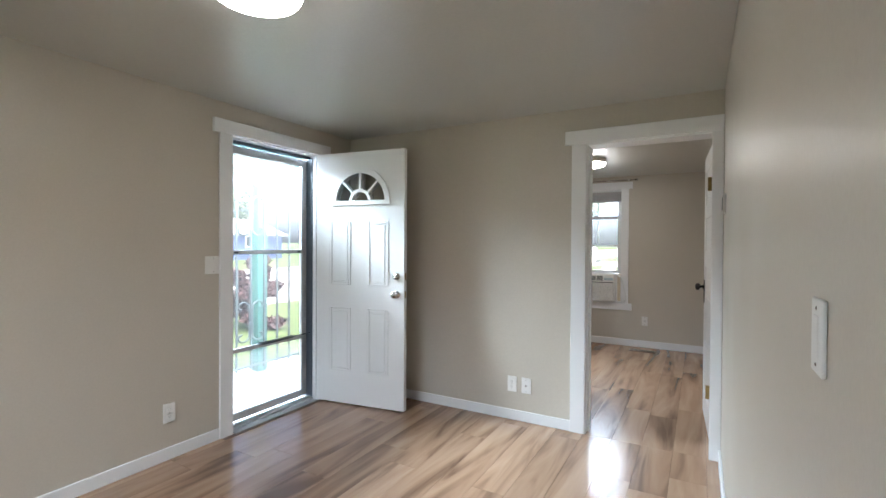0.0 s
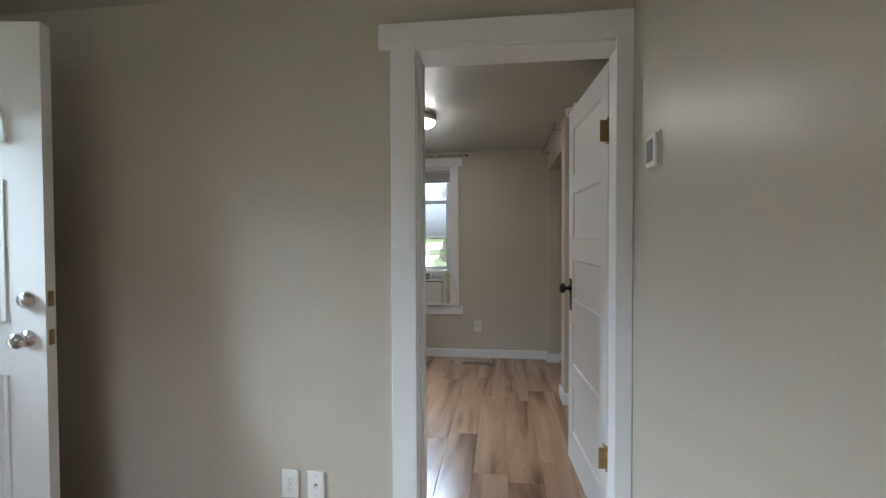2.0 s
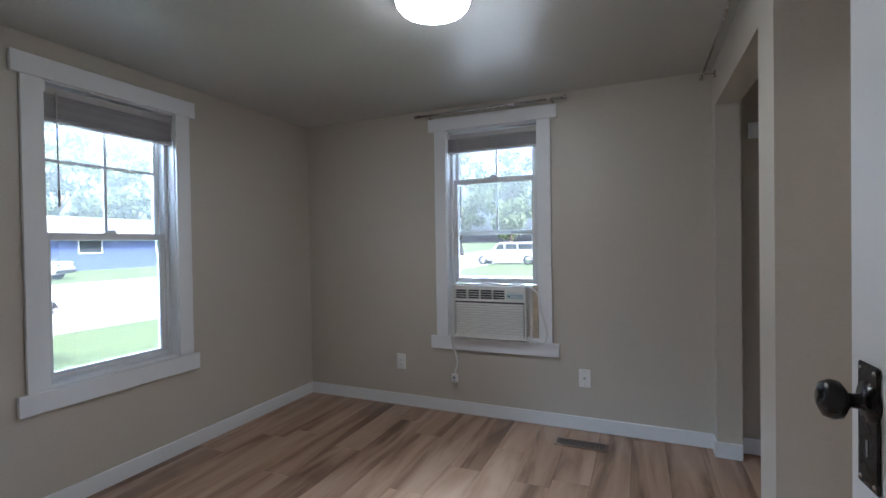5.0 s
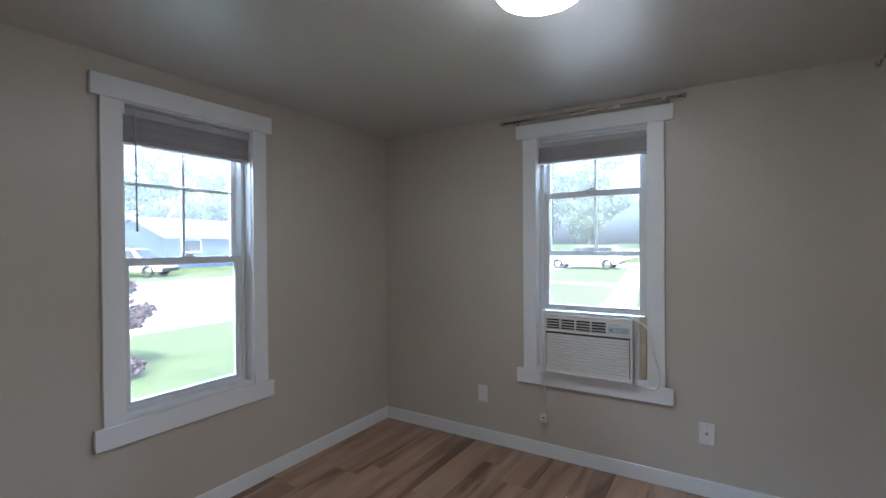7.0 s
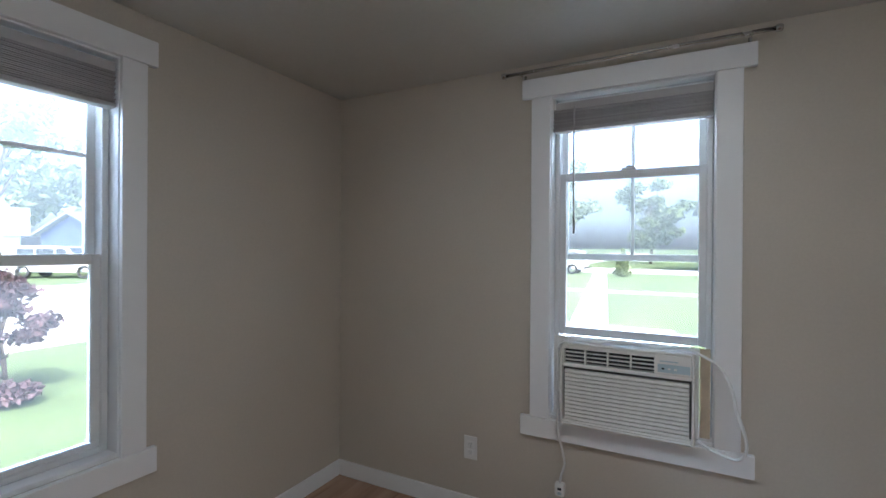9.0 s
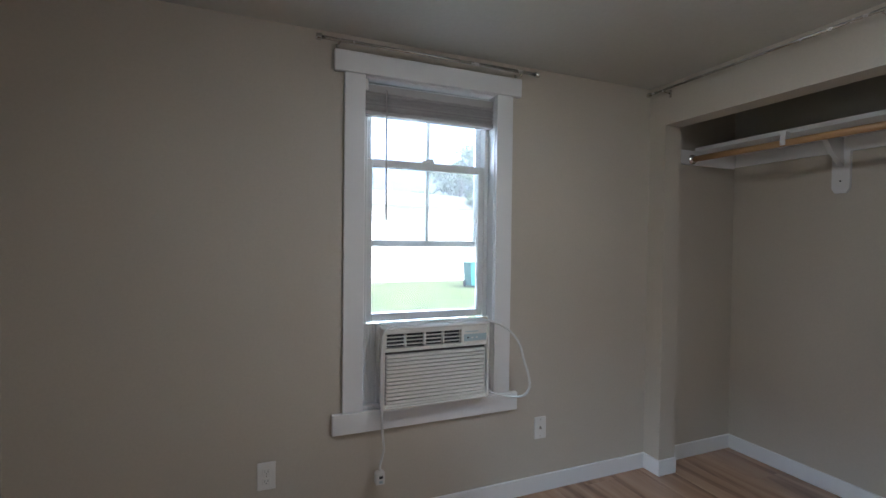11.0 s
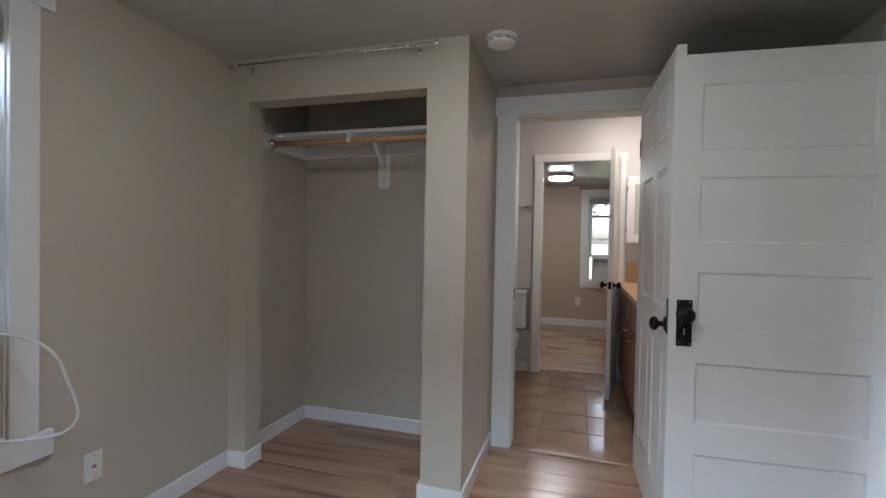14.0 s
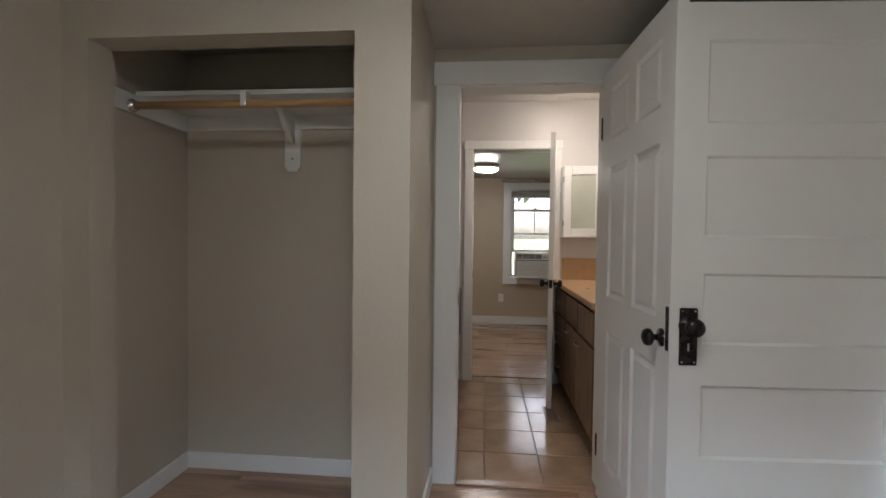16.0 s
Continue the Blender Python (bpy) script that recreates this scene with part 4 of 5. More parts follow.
def ceiling_lamp(m, r, label, glow=None):
    """A flush drum lamp hanging from the origin."""
    root = thing("ceiling_lamp", label, "lamp", m, "ceiling lamps")
    part("pan", lathe(B(), [(0, 0), (r - 0.008, 0), (r - 0.002, -0.004), (r - 0.002, -0.040), (r - 0.008, -0.043), (0, -0.043)], None, 40), LAMPRIM, root, "cream drum of the lamp")
    part("diffuser", lathe(B(), [(r - 0.010, -0.042), (r - 0.008, -0.048), (r - 0.010, -0.060), (r - 0.020, -0.072), (r * 0.7, -0.081), (r * 0.35, -0.086), (0, -0.087)], None, 40), glow or LAMPGLOW, root, "glowing white diffuser")
    part("band", lathe(B(), [(r - 0.007, -0.040), (r + 0.001, -0.041), (r + 0.001, -0.048), (r - 0.007, -0.049), (r - 0.007, -0.040)], None, 40), CHROME, root, "nickel trim band")
    for k in range(3):
        a = 2 * math.pi * k / 3 + 0.5
        part("post", rod(B(), ((r + 0.001) * math.cos(a), (r + 0.001) * math.sin(a), -0.018), ((r + 0.001) * math.cos(a), (r + 0.001) * math.sin(a), -0.044), 0.003, 8), CHROME, root)
    return root


ceiling_lamp(pose(-0.41, 5.0, ZB), 0.148, "round lit flush ceiling lamp in the bedroom")
ceiling_lamp(pose(-0.80, 1.21, ZL), 0.165, "round lit flush ceiling lamp in the living room", LAMPGLOW_LIVING)
ceiling_lamp(pose(4.59, 4.87, ZFAR), 0.15, "round lit flush ceiling lamp in the far room")
ceiling_lamp(pose(2.45, 4.25, ZBATH), 0.13, "round lit flush ceiling lamp in the bathroom", LAMPGLOW_BATH)
det = thing("smoke_detector", "white round smoke detector on the bedroom ceiling", "smoke detector", pose(0.75, 4.99, ZB))
part("base", lathe(B(), [(0, 0), (0.07, 0), (0.07, -0.012), (0.066, -0.014), (0, -0.014)], None, 32), PLASTIC, det)
part("cover", lathe(B(), [(0.058, -0.014), (0.064, -0.018), (0.064, -0.034), (0.055, -0.043), (0.03, -0.046), (0, -0.046)], None, 32), PLASTIC, det)
for k in range(10):
    a = 2 * math.pi * k / 10
    part("vent_slot", box(B(), 0.0615, 0.0645, -0.011, 0.011, -0.030, -0.026), DARK, det).matrix_basis = pose(0, 0, 0, 0, 0, math.degrees(a))


def floor_vent(x0, x1, y0, y1, n, label):
    root = thing("floor_vent", label, "vent", pose((x0 + x1) / 2, (y0 + y1) / 2, 0.0022))
    w, l = (x1 - x0) / 2, (y1 - y0) / 2
    bm = B()
    for a in ((-w, w, -l, -l + 0.016), (-w, w, l - 0.016, l), (-w, -w + 0.016, -l + 0.016, l - 0.016), (w - 0.016, w, -l + 0.016, l - 0.016)):
        box(bm, *a, 0, 0.005, 0.0015)
    part("rim", bm, VENTMETAL, root)
    part("duct", box(B(), -w + 0.01, w - 0.01, -l + 0.01, l - 0.01, 0, 0.001), DARK, root)
    for k in range(n):
        if w > l:
            u = -w + 0.016 + (k + 0.5) * (2 * w - 0.032) / n
            part("slat", box(B(), u - 0.003, u + 0.003, -l + 0.014, l - 0.014, 0.001, 0.004), VENTMETAL, root)
        else:
            v = -l + 0.016 + (k + 0.5) * (2 * l - 0.032) / n
            part("slat", box(B(), -w + 0.014, w - 0.014, v - 0.003, v + 0.003, 0.001, 0.004), VENTMETAL, root)


floor_vent(-0.176, 0.128, 6.158, 6.268, 20, "brown metal floor vent under the north window")
floor_vent(2.28, 2.56, 4.33, 4.43, 14, "brown metal floor vent in the bathroom tiles")
floor_vent(5.52, 5.64, 4.45, 4.80, 14, "brown metal floor vent in the far room")


# ---- bathroom ----
strip = solid("threshold", box(B(), XB - 0.03, XB + 0.03, BT[0] + 0.006, BT[1] - 0.006, 0.0, 0.012, 0.005, 2), PLANK, "wooden threshold strip in the bathroom doorway", "threshold", "structure")
solid("threshold_far", box(B(), XBF + 0.1, XBF + 0.15, FARD[0] + 0.006, FARD[1] - 0.006, 0.0, 0.010, 0.004, 2), PLANK, "wooden threshold strip in the far doorway", "threshold", "structure")

toilet = thing("toilet", "white ceramic toilet with closed lid against the wall", "toilet", pose(XBF - 0.01, 5.31, 0, 0, 0, 90))
# local x along the wall; the bowl points to local +y
tk = B()
box(tk, -0.215, 0.215, 0.025, 0.19, 0.44, 0.765, 0.025, 3)
part("tank", tk, CERAMIC, toilet)
part("tank_lid", box(B(), -0.225, 0.225, 0.018, 0.20, 0.765, 0.80, 0.012, 3), CERAMIC, toilet)
part("flush_lever", box(B(), 0.12, 0.19, 0.19, 0.205, 0.70, 0.715, 0.004), CHROME, toilet)
bowl = B()
lathe(bowl, [(0, 0.40), (0.15, 0.40), (0.185, 0.385), (0.18, 0.33), (0.15, 0.24), (0.10, 0.17), (0.085, 0.10), (0.105, 0.02), (0.11, 0.0), (0, 0.0)], Matrix.Translation((0, 0.42, 0)) @ Matrix.Diagonal((1, 1.3, 1, 1)), 32)
box(bowl, -0.10, 0.10, 0.10, 0.40, 0.0, 0.40, 0.04, 3)
part("bowl", bowl, CERAMIC, toilet)
part("seat", lathe(B(), [(0, 0.402), (0.19, 0.402), (0.195, 0.41), (0.19, 0.422), (0, 0.422)], Matrix.Translation((0, 0.42, 0)) @ Matrix.Diagonal((1, 1.27, 1, 1)), 32), CERAMIC, toilet)
part("lid", lathe(B(), [(0, 0.424), (0.188, 0.424), (0.19, 0.432), (0.175, 0.444), (0, 0.448)], Matrix.Translation((0, 0.42, 0)) @ Matrix.Diagonal((1, 1.26, 1, 1)), 32), CERAMIC, toilet)
# grey rectangle reaching just past the tank on every side
solid("wall_patch", box(B(), XBF - 0.004, XBF - 0.0005, 5.07, 5.56, 0.40, 0.81, 0.0), GREYBOARD, "grey patch on the wall behind the toilet tank", "wall patch")
bar = thing("towel_bar", "satin metal towel bar on the bathroom wall", "towel bar")
part("bar", rod(B(), (XBF - 0.05, 5.10, 1.589), (XBF - 0.05, 5.62, 1.589), 0.008), CHROME, bar)
for y in (5.10, 5.62):
    part("mount", box(B(), XBF - 0.062, XBF - 0.001, y - 0.018, y + 0.018, 1.570, 1.608, 0.004), CHROME, bar)

VY = 4.262
van = thing("vanity_cabinet", "dark oak bathroom vanity with drawers and doors", "cabinet")
part("body", box(B(), 1.70, XBF - 0.002, 3.71, VY - 0.02, 0.10, 0.862, 0.003), OAK, van)
part("toe_kick", box(B(), 1.72, XBF - 0.01, 3.71, VY - 0.08, 0.0, 0.10), DARK, van)
for z0, z1 in ((0.12, 0.36), (0.38, 0.63), (0.65, 0.84)):
    d = part("drawer_front", box(B(), 2.62, XBF - 0.03, VY - 0.02, VY, z0, z1, 0.006, 2), OAK, van)
    part("handle", tube(B(), [(2.78, VY, (z0 + z1) / 2), (2.79, VY + 0.022, (z0 + z1) / 2), (2.85, VY + 0.026, (z0 + z1) / 2), (2.91, VY + 0.022, (z0 + z1) / 2), (2.92, VY, (z0 + z1) / 2)], 0.005), CHROME, d)
for x0, x1 in ((1.72, 2.15), (2.17, 2.60)):
    d = part("door", box(B(), x0, x1, VY - 0.02, VY, 0.12, 0.63, 0.006, 2), OAK, van)
    part("false_drawer", box(B(), x0, x1, VY - 0.02, VY, 0.65, 0.84, 0.006, 2), OAK, van)
    part("handle", tube(B(), [(x1 - 0.14, VY, 0.58), (x1 - 0.13, VY + 0.022, 0.58), (x1 - 0.07, VY + 0.026, 0.58), (x1 - 0.02, VY + 0.022, 0.58), (x1 - 0.01, VY, 0.58)], 0.005), CHROME, d)
solid("countertop", box(B(), 1.685, XBF - 0.002, 3.708, VY + 0.02, 0.864, 0.903, 0.006, 2), COUNTER, "orange-tan laminate countertop over the oak vanity", "countertop")
solid("backsplash", box(B(), XBF - 0.02, XBF - 0.001, 3.71, 4.21, 0.904, 1.088, 0.003), COUNTER, "orange-tan laminate backsplash on the wall", "backsplash")
cab = thing("wall_cabinet", "white wall cabinet with a pale glass door", "cabinet")
part("body", box(B(), XBF - 0.16, XBF - 0.001, 3.91, 4.236, 1.262, 1.85, 0.003), TRIM, cab)
cd = part("door", B(), TRIM, cab)
bm = B()
for a in ((3.915, 3.975, 1.267, 1.845), (4.17, 4.231, 1.267, 1.845), (3.975, 4.17, 1.267, 1.337), (3.975, 4.17, 1.775, 1.845)):
    box(bm, XBF - 0.18, XBF - 0.161, a[0], a[1], a[2], a[3], 0.003)
bm.to_mesh(cd.data)
bm.free()
part("shelf", box(B(), XBF - 0.158, XBF - 0.012, 3.93, 4.215, 1.545, 1.56), TRIM, cab)
part("glass", box(B(), XBF - 0.172, XBF - 0.168, 3.975, 4.17, 1.337, 1.775), FROST, cd, "pale greenish glass")
for z in (1.38, 1.735):
    part("hinge", box(B(), XBF - 0.184, XBF - 0.16, 4.23, 4.239, z - 0.025, z + 0.025, 0.002), CHROME, cab)
# strike plates on the jambs
for nm, bx in (("strike_plate", (BD[0] + 0.006, BD[0] + 0.0085, 3.462, 3.50, 0.86, 1.03)), ("strike_plate", (XB + 0.01, XB + 0.04, BT[1] - 0.008, BT[1] - 0.0055, 0.90, 0.97)), ("strike_plate", (XBF + 0.01, XBF + 0.04, FARD[1] - 0.008, FARD[1] - 0.0055, 0.90, 0.96))):
    solid(nm, box(B(), *bx, 0.0005), BRONZE, "dark bronze strike plate set in the door jamb", "strike plate")


# ---- outdoors ----
GRASS = mat("mown_grass", (0.08, 0.108, 0.04), 0.9, vary=0.25, scale=0.8, grain=0.3, grain_scale=60, bump=0.6, bump_scale=60, spec=0.2)
ROADM = mat("sunlit_concrete", (0.42, 0.41, 0.39), 0.85, vary=0.08, scale=0.6, grain=0.1, grain_scale=80, spec=0.2)
ASPHALT = mat("grey_asphalt", (0.12, 0.12, 0.12), 0.85, vary=0.1, scale=0.5, grain=0.15, grain_scale=90, spec=0.2)
LEAF = mat("green_leaves", (0.12, 0.155, 0.055), 0.6, vary=0.3, scale=2, spec=0.3)
MAPLE = mat("red_maple_leaves", (0.075, 0.04, 0.042), 0.6, vary=0.35, scale=5, spec=0.3)
BARK = mat("tree_bark", (0.12, 0.085, 0.06), 0.9, vary=0.25, scale=6, bump=0.8, bump_scale=20)
BLUE = mat("blue_house_siding", (0.06, 0.085, 0.19), 0.6, vary=0.06, scale=2)
PALE = mat("pale_teal_paint", (0.05, 0.12, 0.10), 0.55, vary=0.06, scale=4)
ROOFM = mat("grey_shingles", (0.20, 0.21, 0.22), 0.9, vary=0.15, scale=8)
CARW = mat("white_car_paint", (0.50, 0.50, 0.50), 0.2, vary=0.01, coat=0.6)
CARG = mat("car_window", (0.02, 0.025, 0.03), 0.06)
RUBBER = mat("tyre_rubber", (0.02, 0.02, 0.02), 0.8)
BINM = mat("teal_plastic", (0.03, 0.20, 0.19), 0.5)
GZ = -0.5
solid("ground", box(B(), -1500, 1500, -1500, 1500, GZ - 0.3, GZ), GRASS, "mown green lawn reaching the horizon", "ground", "structure")
solid("road", box(B(), -25.5, -10.5, -200, 200, GZ - 0.05, GZ + 0.006), ROADM, "pale concrete street and driveway", "road", "structure")
solid("road", box(B(), 1.0, 200, 23.5, 41, GZ - 0.05, GZ + 0.006), ROADM, "pale concrete side street", "road", "structure")
solid("road", box(B(), -10.5, 200, 41.001, 49, GZ - 0.05, GZ + 0.006), ROADM, "pale street behind the lawn", "road", "structure")
solid("pavement", box(B(), -5.5, -0.6, 7.0, 15.8, GZ - 0.05, GZ + 0.01), ROADM, "pale concrete parking pad beside the house", "pavement", "structure")
solid("pavement", prism(B(), [(-2.9, 15.801), (-2.0, 15.801), (-5.6, 41.0), (-6.5, 41.0)], "z", GZ - 0.05, GZ + 0.009), ROADM, "pale concrete garden path across the lawn", "path", "structure")

porch = thing("porch", "pale concrete porch slab outside the front door", "porch", None, "", "structure")
part("slab", box(B(), -3.75, -2.372, 0.9, 4.1, GZ, -0.06, 0.01), ROADM, porch)
part("step", box(B(), -4.1, -3.752, 1.2, 2.2, GZ, -0.25, 0.01), ROADM, porch)


def railing():
    root = thing("iron_railing", "grey painted iron railing with spear tips and scrolls on the porch", "railing")
    x = -3.45
    for z in (0.04, 1.916):
        part("rail", box(B(), x - 0.012, x + 0.012, 2.2, 4.12, z - 0.01, z + 0.01, 0.002), IRON, root)
    for k in range(12):
        y = 2.25 + k * 0.1667
        bm = box(B(), x - 0.009, x + 0.009, y - 0.009, y + 0.009, -0.06 if k in (0, 11) else 0.0, 2.06)
        lathe(bm, [(0.008, 2.06), (0.021, 2.085), (0.014, 2.105), (0.018, 2.12), (0.010, 2.155), (0, 2.21)], Matrix.Translation((x, y, 0)), 8)
        part("bar", bm, IRON, root)
    for zc in (0.50, 1.59):
        for s in (-1, 1):
            for q in (-1, 1):
                pts = []
                for i in range(15):
                    a = i / 14 * 4.6
                    r = 0.085 * (1 - i / 17)
                    pts.append((x, 3.25 + s * (0.105 - r * math.cos(a)), zc + q * (0.145 + r * math.sin(a) * 0.9)))
                part("scroll", tube(B(), [(x, 3.25 + s * 0.015, zc)] + pts, 0.010, 6, 3), IRON, root)
    return root


railing()
post = thing("porch_post", "pale teal painted wooden porch post and beam", "post")
part("post", box(B(), -3.60, -3.49, 3.37, 3.49, -0.06, 2.20, 0.006), PALE, post)
part("post", box(B(), -3.60, -3.49, 0.95, 1.06, -0.06, 2.20, 0.006), PALE, post)
part("beam", box(B(), -3.62, -3.47, 0.85, 4.1, 2.20, 2.36, 0.006), PALE, post)


def leaves(n, spots, size, rng, up=0.3):
    """Small bent leaves scattered in clumps; spots: centre and radius."""
    v, f = [], []
    for _ in range(n):
        c, r = spots[rng.randrange(len(spots))]
        while True:
            d = Vector((rng.uniform(-1, 1), rng.uniform(-1, 1), rng.uniform(-1, 1)))
            if d.length < 1:
                break
        d = d * (0.55 + 0.45 * rng.random())
        p = Vector(c) + Vector((d.x * r[0], d.y * r[1], d.z * r[2]))
        s = size * rng.uniform(0.6, 1.4)
        a = Vector((rng.gauss(0, 1), rng.gauss(0, 1), rng.gauss(0, 1))).normalized()
        b = a.cross(Vector((rng.gauss(0, 1), rng.gauss(0, 1), rng.gauss(0, 1) + up))).normalized()
        k = len(v)
        v += [p - a * s, p + b * s * 0.5, p + a * s, p - b * s * 0.5]
        f.append((k, k + 1, k + 2, k + 3))
    return v, f


def mesh_leaves(name, n, spots, size, seed, material, parent):
    v, f = leaves(n, spots, size, random.Random(seed))
    me = bpy.data.meshes.new(name)
    me.from_pydata([tuple(q) for q in v], [], f)
    me.materials.append(material)
    ob = new(name, me)
    ob.parent = parent
    return ob


def tree(x, y, h, spread, seed, label, name="tree", material=None, leaf_size=0.16, n=5000, bare=0.3):
    rng = random.Random(seed)
    root = thing(name, label, name.split("_")[-1], pose(x, y, GZ), "street trees" if h > 8 else "")
    trunk = B()
    pts = [(0, 0, 0)]
    for k in range(1, 6):
        pts.append((rng.gauss(0, 0.02 * h), rng.gauss(0, 0.02 * h), h * 0.8 * k / 5))
    for k in range(5):
        r0 = 0.022 * h * (1 - 0.16 * k)
        tube(trunk, [pts[k], pts[k + 1]], r0 * 0.95, 8, 1)
    spots = []
    for k in range(14):
        zf = bare + (1 - bare) * (k + 0.5) / 14
        a = rng.uniform(0, 6.28)
        reach = spread * (0.35 + 0.65 * math.sin(math.pi * min(1, (zf - bare) / (1 - bare) * 0.8 + 0.15))) * rng.uniform(0.6, 1)
        base = Vector(pts[min(4, int(zf * 0.8 * 5))])
        tip = Vector((base.x + reach * math.cos(a), base.y + reach * math.sin(a), zf * h))
        tube(trunk, [base, base.lerp(tip, 0.5) + Vector((0, 0, 0.03 * h)), tip], 0.005 * h, 6, 3)
        spots.append((tip, (spread * 0.38, spread * 0.38, h * 0.09)))
        spots.append((base.lerp(tip, 0.6), (spread * 0.3, spread * 0.3, h * 0.07)))
    part("trunk", trunk, BARK, root)
    mesh_leaves("crown", n, spots, leaf_size, seed, material or LEAF, root)
    return root


tree(-7.5, 6.68, 1.5, 0.72, 3, "red-leaved ornamental maple bush on the lawn", "maple_bush", MAPLE, 0.05, 9000, 0.08)
for x, y, h, s, sd in ((-53, 14, 15, 4.8, 11), (-55, 22, 17, 5.2, 12), (-54, 31, 15, 5.0, 13), (-52, 5, 16, 5, 14), (-56, 40, 15, 5, 15), (-14, 58, 12, 5, 16), (-22, 62, 13, 5, 17), (-4, 66, 10, 4, 18), (8, 60, 11, 4.5, 19), (20, 52, 12, 5, 20), (-30, -8, 12, 4.5, 21)):
    tree(x, y, h, s, sd, "tall leafy green street tree beyond the road", leaf_size=0.34, n=5200, bare=0.25)
tree(14, 6, 7, 2.6, 33, "leafy green garden tree outside the far window", leaf_size=0.16, n=5000, bare=0.1)
cone = thing("conical_shrub", "small dark green conical shrub on the lawn", "shrub", pose(-3.9, 36, GZ))
part("trunk", rod(B(), (0, 0, 0), (0, 0, 1.6), 0.06), BARK, cone)
mesh_leaves("crown", 2600, [((0, 0, 0.25 + 0.2 * k), (0.75 - 0.085 * k, 0.75 - 0.085 * k, 0.22)) for k in range(8)], 0.09, 7, LEAF, cone)


def car(m, label, name, tall=1.78, length=4.8):
    """A parked car along local x: lower body, cabin, side windows, wheels, lights and bumpers."""
    root = thing(name, label, "car", m)
    L, W = length / 2, 0.92
    low = B()
    prism(low, [(-L, 0.35), (L - 0.1, 0.32), (L, 0.5), (L - 0.02, 0.92), (L - 0.25, 1.02), (0.9, 1.08), (-L + 0.05, 1.10), (-L, 0.8)], "y", -W, W)
    bmesh.ops.bevel(low, geom=low.edges[:], offset=0.05, segments=2, affect="EDGES")
    part("body", low, CARW, root)
    top = B()
    prism(top, [(-L + 0.1, 1.08), (1.15, 1.08), (0.55, tall - 0.05), (0.2, tall), (-L + 0.5, tall), (-L + 0.25, tall - 0.1)], "y", -W + 0.1, W - 0.1)
    bmesh.ops.bevel(top, geom=top.edges[:], offset=0.05, segments=2, affect="EDGES")
    part("cabin", top, CARW, root)
    for s in (-1, 1):
        for a, b in ((-L + 0.5, -1.05), (-0.95, -0.05), (0.05, 0.78)):
            g = B()
            y = s * (W - 0.098)
            prism(g, [(a, 1.16), (b, 1.16), (b - (0.3 if b > 0.5 else 0), tall - 0.14), (a, tall - 0.14)], "y", *sorted((y, y + s * 0.012)))
            part("side_window", g, CARG, root)
        part("headlight", box(B(), L - 0.06, L + 0.01, s * 0.72 - 0.15, s * 0.72 + 0.15, 0.72, 0.88, 0.02), CHROME, root)
    ws = B()
    prism(ws, [(1.16, 1.12), (1.18, 1.12), (0.62, tall - 0.07), (0.59, tall - 0.07)], "y", -W + 0.16, W - 0.16)
    part("windscreen", ws, CARG, root)
    part("bumper", box(B(), L - 0.12, L + 0.06, -W + 0.05, W - 0.05, 0.36, 0.56, 0.04, 2), RUBBER, root)
    part("bumper", box(B(), -L - 0.06, -L + 0.1, -W + 0.05, W - 0.05, 0.38, 0.58, 0.04, 2), RUBBER, root)
    for x in (-L + 0.85, L - 0.9):
        for s in (-1, 1):
            q = Matrix.Translation((x, s * (W - 0.2), 0.36)) @ Vector((0, s, 0)).to_track_quat("Z", "Y").to_matrix().to_4x4()
            t = part("wheel", lathe(B(), [(0, 0.0), (0.34, 0.0), (0.36, 0.03), (0.36, 0.2), (0.33, 0.225), (0.24, 0.22), (0.24, 0.0)], q, 24), RUBBER, root)
            rim = lathe(B(), [(0.24, 0.18), (0.23, 0.205), (0.08, 0.215), (0.05, 0.225), (0, 0.225)], q, 12)
            part("rim", rim, CHROME, t)
    return root


car(pose(-31.4, 17.3, GZ, 0, 0, 35), "white sport utility car parked by the blue house", "parked_car")
car(pose(-9.2, 38.2, GZ, 0, 0, 180), "white pickup-style car parked across the lawn", "parked_car", 1.72, 5.3)


def house(m, w, d, h, rise, material, label, windows, door=None):
    """A one-storey house: walls, gable roof along local x, framed windows on the face at -y."""
    root = thing("house", label, "house", m)
    part("wall", box(B(), -w / 2, w / 2, 0, d, 0, h), material, root)
    gab = B()
    prism(gab, [(0, h), (d, h), (d / 2, h + rise)], "x", -w / 2, w / 2)
    part("gable", gab, material, root)
    for k in range(int(h / 0.2)):
        part("siding_board", box(B(), -w / 2, w / 2, -0.02, 0.0, k * 0.2, k * 0.2 + 0.185), material, root)
    rf = B()
    o = 0.5
    for a, b in (((-o, h - o * rise / (d / 2)), (d / 2, h + rise)), ((d + o, h - o * rise / (d / 2)), (d / 2, h + rise))):
        prism(rf, [a, b, (b[0], b[1] + 0.15), (a[0], a[1] + 0.15)], "x", -w / 2 - o, w / 2 + o)
    part("roof", rf, ROOFM, root)
    for x0, x1, z0, z1 in windows:
        wf = part("window", box(B(), x0, x1, -0.035, -0.022, z0, z1), CARG, root)
        part("frame", frame_bars(B(), x0 - 0.08, x1 + 0.08, -0.06, -0.022, z0 - 0.08, z1 + 0.08, 0.09, 0), TRIM, wf)
    if door:
        dd = part("garage_door", box(B(), door[0], door[1], -0.05, -0.022, 0, door[2], 0.01), TRIM, root)
        for k in range(1, 4):
            part("groove", box(B(), door[0], door[1], -0.053, -0.05, door[2] * k / 4 - 0.015, door[2] * k / 4), ROOFM, dd)
    return root


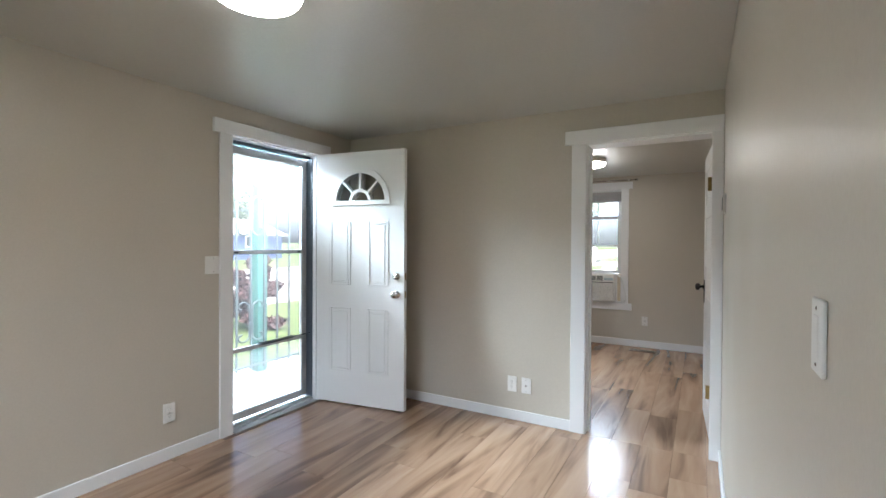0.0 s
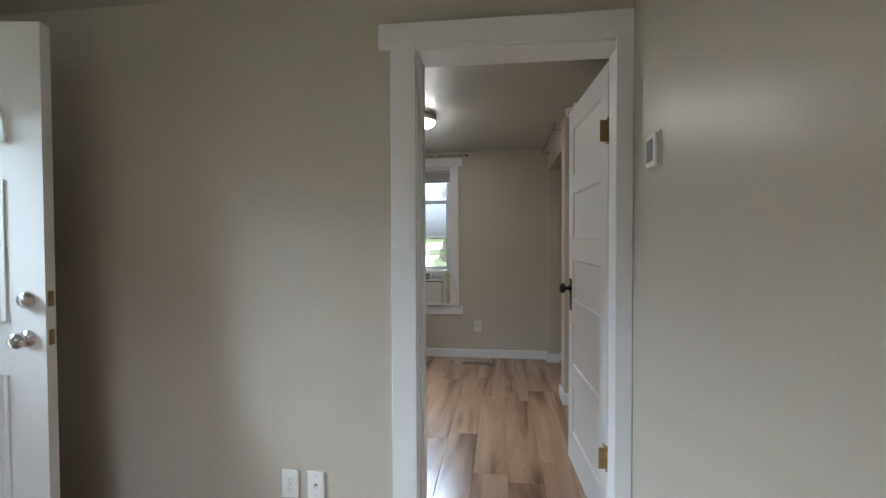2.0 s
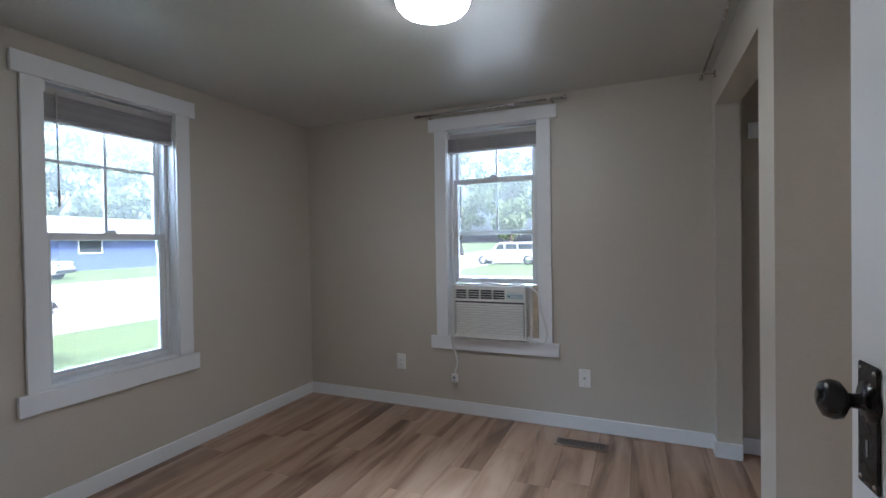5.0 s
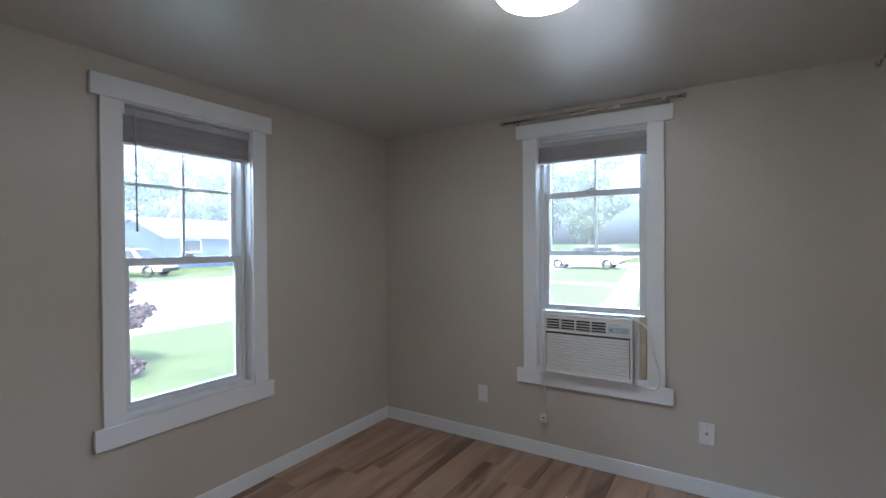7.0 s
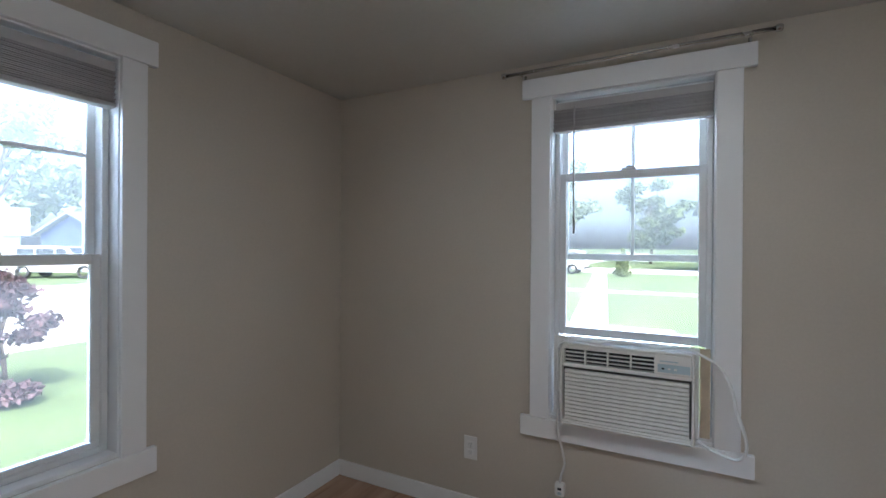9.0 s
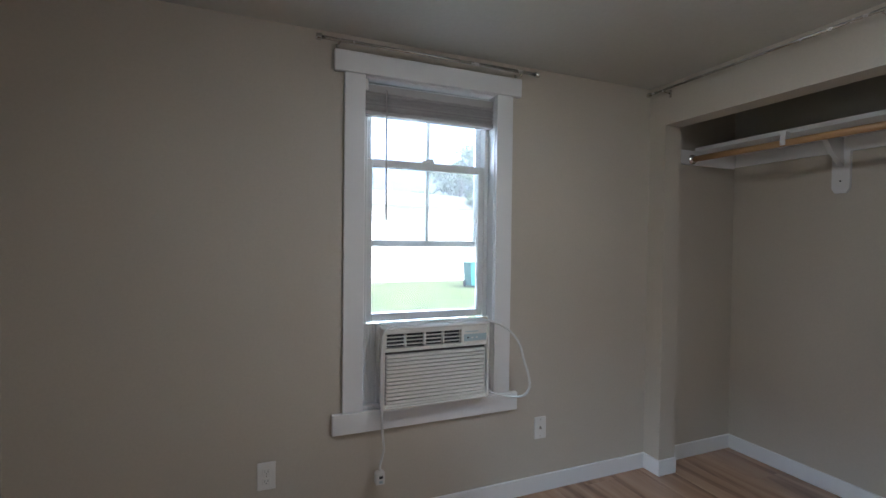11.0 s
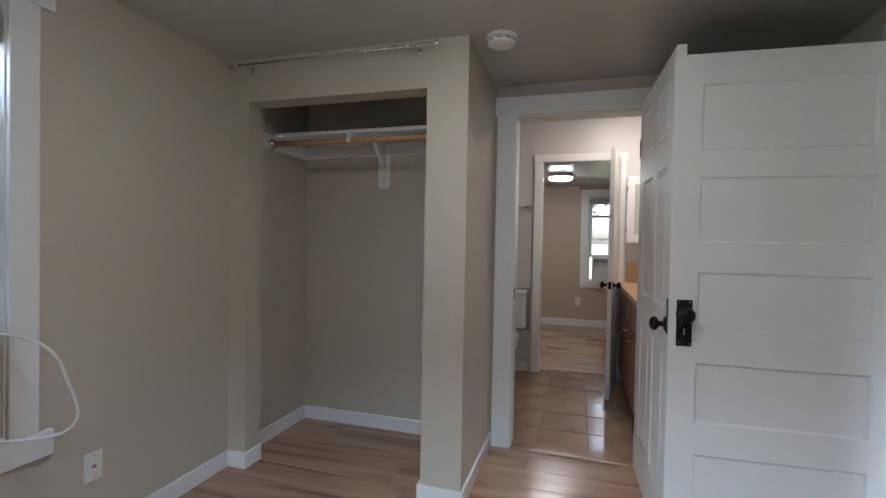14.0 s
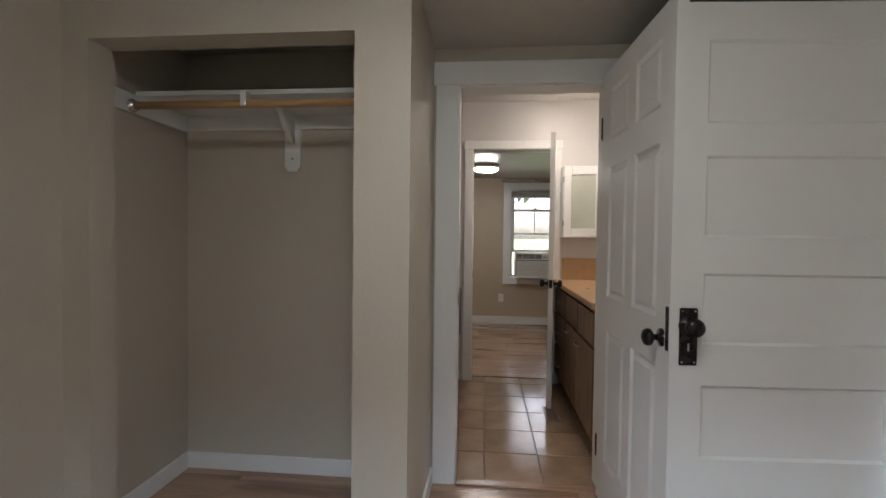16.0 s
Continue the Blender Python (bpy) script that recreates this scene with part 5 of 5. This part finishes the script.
house(pose(-41.1, 30.6, GZ, 0, 0, 98), 14, 8, 2.75, 1.6, BLUE, "blue one-storey house with a low gable roof", [(-5.5, -3.7, 1.4, 2.4), (1.5, 3.2, 1.4, 2.4)])
house(pose(-38.3, 12.4, GZ, 0, 0, 70), 10, 8, 2.6, 1.6, SIDING, "pale neighbouring house with a white garage door", [(-3.5, -2.2, 1.2, 2.1)], (0.2, 3.2, 2.2))
house(pose(14.0, 47, GZ, 0, 0, 8), 24, 9, 5.2, 1.6, SIDING, "pale two-storey house across the side street", [])
bin_ = thing("wheeled_bin", "teal plastic wheeled rubbish bin on the lawn", "bin", pose(6.6, 20.6, GZ))
tub = B()
prism(tub, [(-0.27, 0.08), (0.27, 0.08), (0.33, 0.92), (-0.33, 0.92)], "y", -0.32, 0.32)
part("tub", tub, BINM, bin_)
part("lid", box(B(), -0.35, 0.35, -0.37, 0.35, 0.92, 0.99, 0.03, 2), BINM, bin_)
for s in (-1, 1):
    part("wheel", rod(B(), (s * 0.24, 0.30, 0.12), (s * 0.30, 0.30, 0.12), 0.12, 16), RUBBER, bin_)
solid("kerb", box(B(), -10.5, 120, 24.38, 24.5, GZ - 0.05, GZ + 0.10, 0.01), ROADM, "low concrete kerb along the side street", "kerb", "structure")


# ---- floors ----
floor = solid("floor", box(B(), XW, XB, YLIV, YN, -0.12, -0.012), SUBFLOOR, "brown wood-look laminate floor in long planks", "floor", "structure")
floor_far = solid("floor_far", box(B(), XBF + 0.06, XFAR, 2.2, 6.3, -0.12, -0.012), SUBFLOOR, "brown wood-look laminate floor of the far room", "floor", "structure")
floor_bath = solid("floor_bath", box(B(), XB + 0.02, XBF + 0.06, 3.705, 5.95, -0.12, -0.006), GROUT, "glossy brown stone tile bathroom floor", "floor", "structure")
PLANKS = {}


def piece(name, w, l, h, bev, material, parent, x, y, top):
    """A board or tile with eased upper edges; alike ones share a mesh."""
    key = (name, round(w, 3), round(l, 3))
    if key not in PLANKS:
        a, b, c, d = w / 2, l / 2, w / 2 - bev, l / 2 - bev
        v = [(-a, -b, -h), (a, -b, -h), (a, b, -h), (-a, b, -h), (-a, -b, -bev), (a, -b, -bev), (a, b, -bev), (-a, b, -bev), (-c, -d, 0), (c, -d, 0), (c, d, 0), (-c, d, 0)]
        f = [(0, 1, 5, 4), (1, 2, 6, 5), (2, 3, 7, 6), (3, 0, 4, 7), (4, 5, 9, 8), (5, 6, 10, 9), (6, 7, 11, 10), (7, 4, 8, 11), (8, 9, 10, 11)]
        me = bpy.data.meshes.new(name)
        me.from_pydata(v, [], f)
        me.materials.append(material)
        PLANKS[key] = me
    ob = new(name, PLANKS[key])
    ob.parent = parent
    ob.location = (x, y, top)


def lay(parent, rects, y0, y1, x0, w=0.185, length=1.22):
    rng = random.Random(5)
    for i in range(-40, 60):
        a = x0 + i * w
        start = y0 - rng.random() * length
        while start < y1:
            for rx0, rx1, ry0, ry1 in rects:
                u0, u1, v0, v1 = max(a, rx0), min(a + w, rx1), max(start, ry0), min(start + length, ry1)
                if u1 - u0 > 0.01 and v1 - v0 > 0.01:
                    piece("plank", u1 - u0 - 0.0008, v1 - v0 - 0.0008, 0.012, 0.0012, PLANK, parent, (u0 + u1) / 2, (v0 + v1) / 2, 0.0)
            start += length


lay(floor, [(XW, XR, YLIV, YSL), (-0.115, 0.652, YSL, YN), (XW, -0.115, YSB, YN), (0.652, XB, YSB, YN)], YLIV, YN, -0.115)
lay(floor_far, [(XBF + 0.13, XFAR, 2.9, 6.3)], 2.9, 6.3, 3.1)
for i in range(6):
    for j in range(9):
        u0, u1 = max(1.458, 1.455 + i * 0.322), min(XBF + 0.1, 1.455 + (i + 1) * 0.322)
        v0, v1 = max(3.705, 3.635 + j * 0.305), min(5.95, 3.635 + (j + 1) * 0.305)
        if u1 - u0 > 0.02 and v1 - v0 > 0.02:
            piece("tile", u1 - u0 - 0.006, v1 - v0 - 0.006, 0.008, 0.0015, TILE, floor_bath, (u0 + u1) / 2, (v0 + v1) / 2, 0.002)
